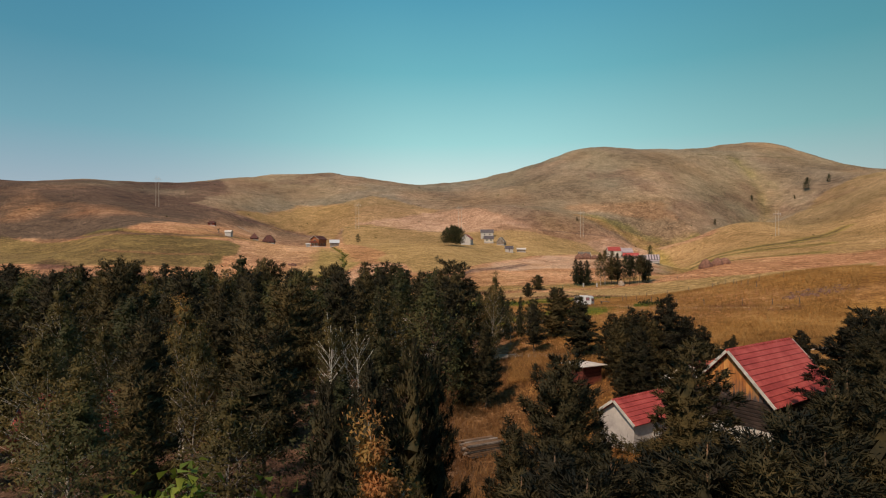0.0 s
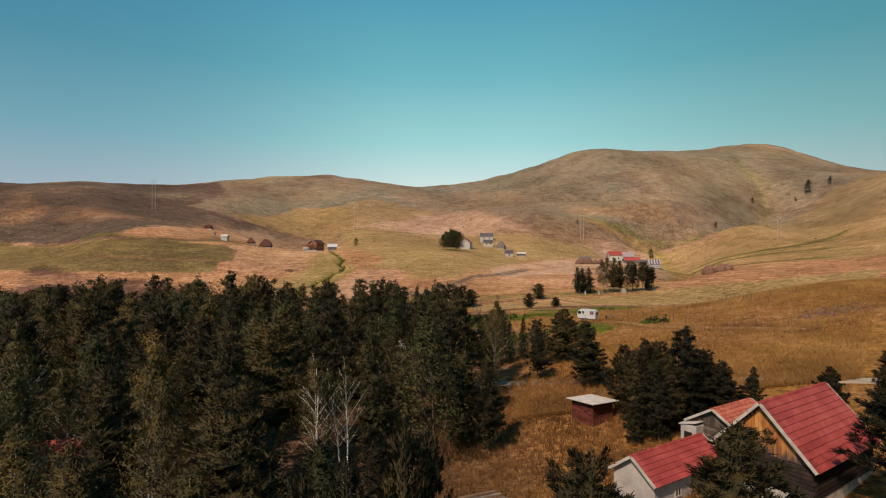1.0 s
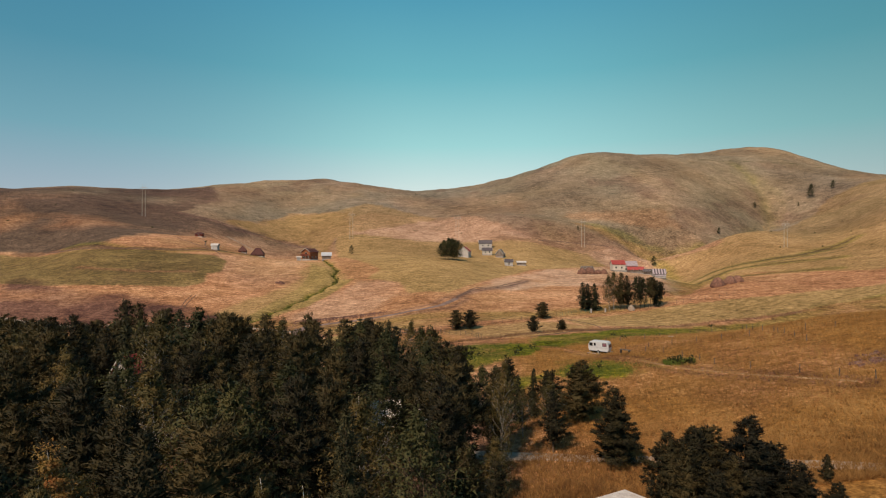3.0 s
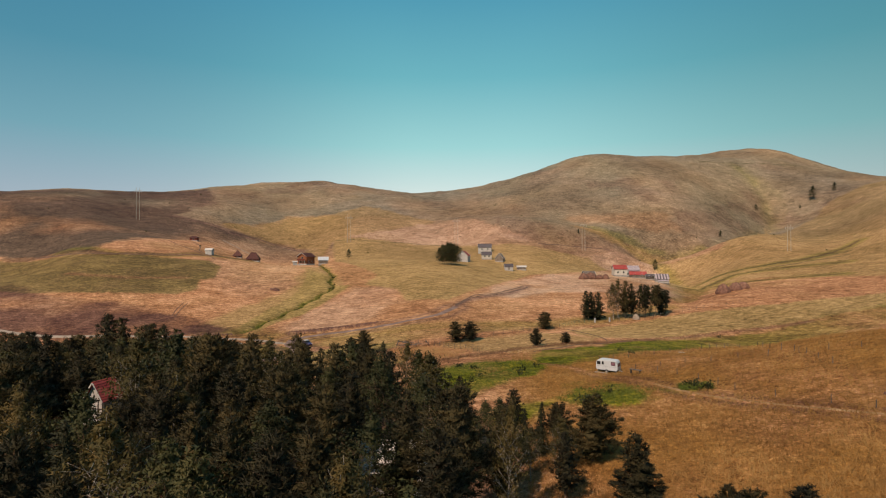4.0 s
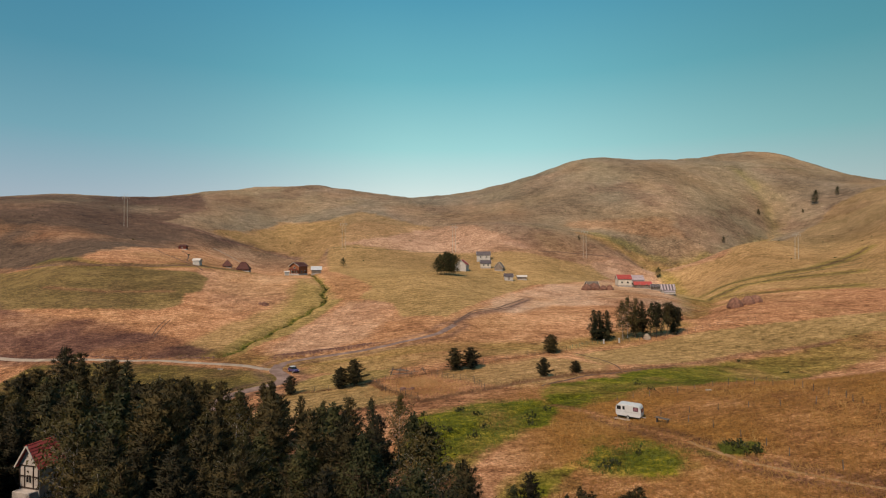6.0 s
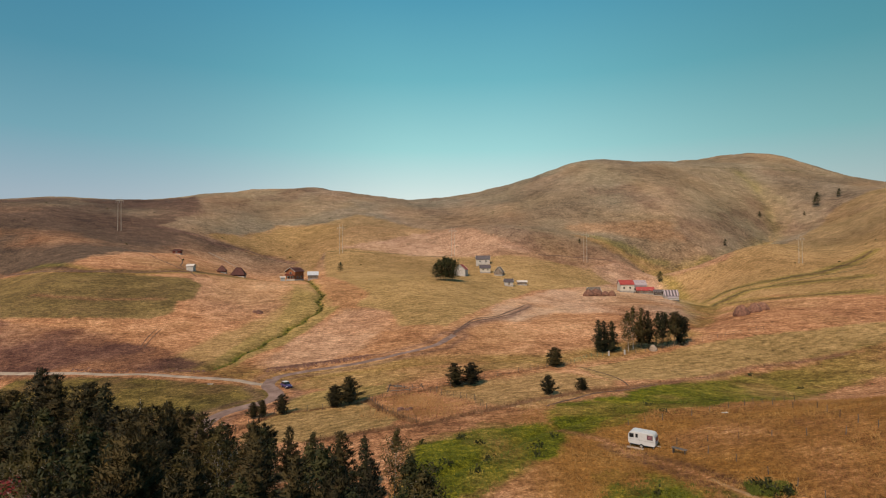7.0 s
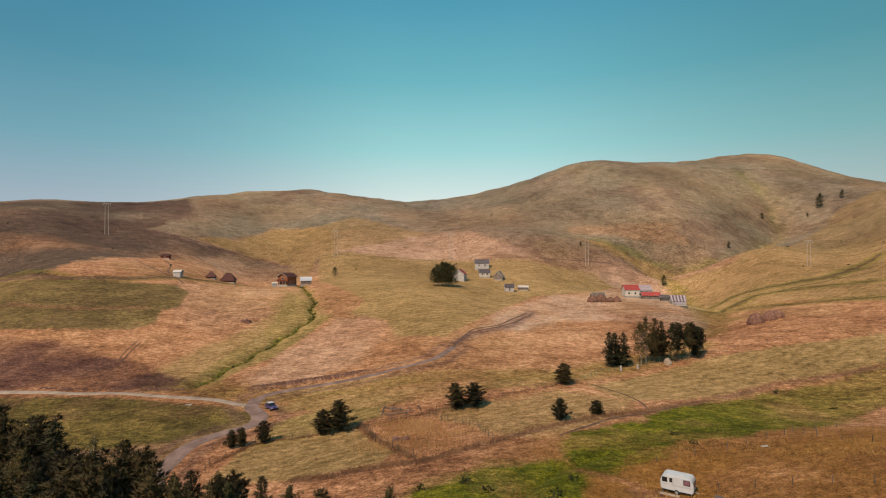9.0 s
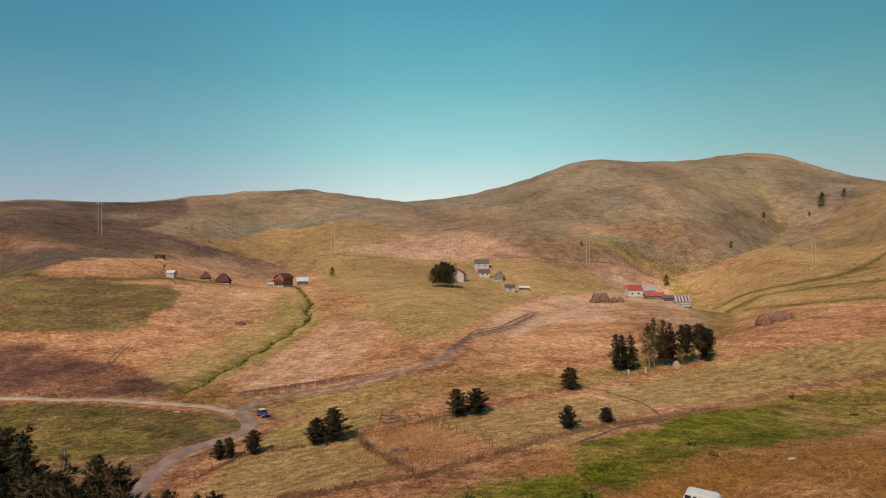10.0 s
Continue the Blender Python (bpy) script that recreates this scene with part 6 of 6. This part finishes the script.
def haystack(x, y, r, h, label, mat=None):
    bm = bmesh.new()
    bmesh.ops.create_icosphere(bm, subdivisions=3, radius=1.0)
    for v in bm.verts:
        k = 1 + 0.16 * noise.noise(v.co * 2.3 + Vector((x, y, 0)))
        z = max(v.co.z, -0.25)
        v.co = Vector((v.co.x * r * k * (1.0 - 0.25 * max(z, 0)), v.co.y * r * k * (1.0 - 0.25 * max(z, 0)), (z + 0.15) * h * k * 0.87))
    ob = part("haystack", bm, mat or HAY, None)
    ob.matrix_world = on_ground(x, y, rng.uniform(0, 90))
    return tagged(ob, label, "haystack", "haystacks")


for x, y, r, h in ((115.5, 232, 2.8, 4.0), (121, 233, 2.6, 3.2), (125.5, 235.5, 2.6, 2.8), (76.5, 296, 2.8, 3.0), (84.5, 295, 2.2, 2.2), (87.5, 294, 1.8, 2.6)):
    haystack(x, y, r, h, "brown weathered haystack on the dry slope")
haystack(80.5, 297, 3.4, 3.2, "old grey-brown haystack heap by the farm")
haystack(62.5, 185.2, 1.1, 1.7, "pale hay cock beside the grove", DUST)
far_house(80, 299.5, 8, 6.0, 4.0, 1.2, 2.2, PLANK_OLD, PLANK_OLD, "collapsing grey plank barn beside haystacks", name="barn", category="barn", openings=())


def sheet_on_ground(x, y, turn, sx, sy, label):
    ob = part("sheet", box(sx, sy, 0.06, pose(0, 0, 0.12, 4, 3, 0), 0.01), TRIM, None)
    ob.matrix_world = on_ground(x, y, turn)
    tagged(ob, label, "sheet")


sheet_on_ground(46.4, 118.9, 20, 1.2, 0.4, "pale discarded sheet lying in dry grass")
sheet_on_ground(-55.5, 166.5, 10, 1.3, 0.5, "pale discarded sheet lying in the meadow")


# ---------------------------------------------------------------- loose cover
def scatter(name, n, place, size, wide, mat, label, category, lean=0.35, per=3, seed=1):
    """Tufts of upright blades at the places, all one mesh of countless pieces."""
    rs = np.random.RandomState(seed)
    x, y = place(rs, n)
    z = terrain(x, y) - 0.05
    base = np.repeat(np.stack([x, y, z], 1), per, 0)
    base[:, :2] += rs.normal(0, 0.12 * size, (len(base), 2))
    m = len(base)
    tip = base + np.stack([rs.normal(0, lean * size, m), rs.normal(0, lean * size, m), size * rs.uniform(0.6, 1.2, m)], 1)
    t = rs.uniform(0, 6.28, m)
    w = np.stack([np.cos(t), np.sin(t), 0 * t], 1) * (wide * size * rs.uniform(0.6, 1.3, m))[:, None]
    V = np.stack([base - w, base + w, tip], 1).reshape(-1, 3)
    ob = raw(name, V, np.arange(3 * m).reshape(-1, 3), mat)
    return tagged(ob, label, category, "", "stuff")


def clumps(name, spots_, size, mat, label, category, leaves=60, seed=1):
    """Leafy low bushes: many small sprays round each spot."""
    rs = np.random.RandomState(seed)
    P = []
    for x, y, s in spots_:
        v = rs.normal(0, 1, (leaves, 3)) * (0.5, 0.5, 0.4) * s
        v[:, 2] = np.abs(v[:, 2])
        P.append(v + (x, y, ground(x, y)))
    P = np.concatenate(P)
    V, F = sprays(rs, P, rs.normal(0, 1, (len(P), 3)) + (0, 0, 0.6), size, 0.3, 0.2)
    return tagged(raw(name, V, F, mat), label, category, "", "stuff")


GRASS = material("dry_grass_blades", [(0.12, 0.053, 0.02), (0.22, 0.108, 0.04), (0.34, 0.185, 0.075)], 0.15, 0.9, bump=0, fine=9, trans=0.25)
MEADOW_GRASS = material("brown_gold_grass_blades", [(0.22, 0.108, 0.034), (0.36, 0.19, 0.062), (0.5, 0.29, 0.105)], 0.12, 0.9, bump=0, fine=7, trans=0.25)
GREEN_GRASS = material("green_grass_blades", [(0.06, 0.085, 0.015), (0.125, 0.15, 0.026), (0.22, 0.21, 0.045)], 0.2, 0.9, bump=0, fine=9, trans=0.25)


def in_yard(rs, n):
    return rs.uniform(-1, 18, n), rs.uniform(28, 62, n)


def in_meadow(rs, n):
    y = 52 + 80 * rs.uniform(0, 1, n) ** 2.0
    x = rs.uniform(0.12, 0.95, n) * (y - 12) * 0.95 + 2
    dry = cover(LUSH, x, y, 2.5) < 0.4
    return x[dry], y[dry]


def in_strip(rs, n):
    k = rs.randint(0, len(LUSH) - 1, n)
    out = []
    for i in k:
        p = LUSH[i]
        a, b, c = rs.choice(len(p), 3, False)
        w = rs.dirichlet((1, 1, 1))
        out.append((p[a][0] * w[0] + p[b][0] * w[1] + p[c][0] * w[2], p[a][1] * w[0] + p[b][1] * w[1] + p[c][1] * w[2]))
    o = np.array(out)
    return o[:, 0], o[:, 1]


scatter("tall_grass", 12000, in_yard, 0.55, 0.05, GRASS, "tall dry golden grass of the yard", "grass", seed=3)
scatter("tall_grass", 42000, in_meadow, 0.5, 0.06, MEADOW_GRASS, "dry golden grass tussocks of the meadow", "grass", 0.6, seed=4)
scatter("green_grass", 5000, in_strip, 0.4, 0.08, GREEN_GRASS, "rank green grass of the wet strip", "grass", 0.5, seed=5)



def by_lines(lines, spread):
    def place(rs, n):
        out = []
        for _ in range(n):
            line = lines[rs.randint(0, len(lines))]
            k, t = rs.randint(0, len(line) - 1), rs.uniform()
            out.append((line[k][0] + (line[k + 1][0] - line[k][0]) * t + rs.normal(0, spread), line[k][1] + (line[k + 1][1] - line[k][1]) * t + rs.normal(0, spread)))
        o = np.array(out)
        return o[:, 0], o[:, 1]
    return place


GOLD_GRASS = material("golden_grass_blades", [(0.36, 0.19, 0.08), (0.5, 0.285, 0.125), (0.62, 0.38, 0.185)], 0.15, 0.9, bump=0, fine=9, trans=0.25)
BROWN_GRASS = material("rank_brown_stalks", [(0.12, 0.06, 0.034), (0.21, 0.112, 0.06), (0.33, 0.19, 0.1)], 0.3, 0.95, bump=0, fine=9)
scatter("green_grass", 1500, by_lines([CREEK], 0.6), 0.5, 0.14, GREEN_GRASS, "rank dark green grass along the little creek", "grass", 0.5, seed=9)
scatter("brown_stalks", 2200, by_lines([HEDGE], 0.8), 0.5, 0.1, BROWN_GRASS, "rank brown stalks along the field edge", "weeds", 0.4, seed=6)
scatter("brown_stalks", 2200, by_lines([[(-36.5, 132.3), (-32.2, 140.9), (-16.5, 143.1), (-2.4, 148.8), (11.6, 156.2), (34.4, 168.0)], [(-13.5, 144.1), (-9.8, 135.2), (-3.1, 122.8)]], 0.35), 0.5, 0.08, BROWN_GRASS, "rank brown stalks under the fences", "weeds", 0.4, seed=7)
scatter("tall_grass", 3000, by_lines([[(-10, 133), (-5, 130), (3, 128)], [(-11, 139), (-3, 137), (5, 135)], [(-8, 144), (0, 141)]], 2.2), 0.55, 0.07, GOLD_GRASS, "tall golden grass of the fenced plot", "grass", 0.4, seed=8)
bushes = []
for (ax, ay), (bx, by) in zip(CREEK, CREEK[1:]):
    for _ in range(7 if ay > 255 else 2):
        t = rng.random()
        bushes.append((ax + (bx - ax) * t + rng.uniform(-1, 1), ay + (by - ay) * t + rng.uniform(-1, 1), rng.uniform(0.2, 0.45)))
clumps("creek_bushes", bushes, 0.35, LEAF, "dark green bushes along the little creek", "bushes", 45, 11)
spots2 = []
for _ in range(30):
    x, y = in_strip(np.random.RandomState(900 + _), 1)
    spots2.append((float(x[0]), float(y[0]), rng.uniform(0.5, 1.1)))
clumps("wet_bushes", spots2, 0.4, LEAF, "low green bushes in the wet strip", "bushes", 30, 12)
hillb = []
while len(hillb) < 60:
    x, y = rng.uniform(-330, 430), rng.uniform(330, 640)
    if abs(x) < 0.8 * y:
        hillb.append((x, y, rng.uniform(0.25, 0.7)))
clumps("hill_scrub", hillb, 0.7, LEAF, "scattered dark juniper scrub on the hillside", "bushes", 22, 13)


def stones(name, line, n, spread, size, label, seed):
    rs = np.random.RandomState(seed)
    V, F = [], []
    for _ in range(n):
        k = rs.randint(0, len(line) - 1)
        t = rs.uniform()
        x = line[k][0] + (line[k + 1][0] - line[k][0]) * t + rs.normal(0, spread)
        y = line[k][1] + (line[k + 1][1] - line[k][1]) * t + rs.normal(0, spread)
        s = size * rs.uniform(0.5, 1.4)
        c = np.array([x, y, ground(x, y) + 0.15 * s])
        q = [(-1, -1, -1), (1, -1, -1), (1, 1, -1), (-1, 1, -1), (-0.7, -0.7, 0.7), (0.7, -0.6, 0.8), (0.6, 0.7, 0.7), (-0.7, 0.6, 0.6)]
        b = len(V)
        V += [c + np.array(v) * s * rs.uniform(0.35, 0.65, 3) for v in q]
        F += [tuple(b + i for i in f) for f in ((4, 5, 6, 7), (0, 1, 5, 4), (1, 2, 6, 5), (2, 3, 7, 6), (3, 0, 4, 7))]
    return tagged(raw(name, V, F, REDSTONE), label, "stones", "", "stuff")


stones("stones", SCREE, 420, 0.9, 0.34, "tumbled stones along the road bank", 21)
stones("stones", [(-100, 181.5), (-84, 179.5), (-71, 179), (-62, 178)], 140, 0.5, 0.4, "grey stones heaped beside the track", 22)
stones("stones", [(50, 76), (60, 78)], 120, 0.9, 0.35, "reddish stones on the earth mound", 23)
stones("stones", [(-71, 245.5), (-68.5, 244.5)], 14, 0.5, 1.4, "pile of grey boulders in the field", 24)
stones("stones", [(-6.2, 133), (-4.6, 134)], 8, 0.4, 1.0, "few pale stones in the tall grass", 25)
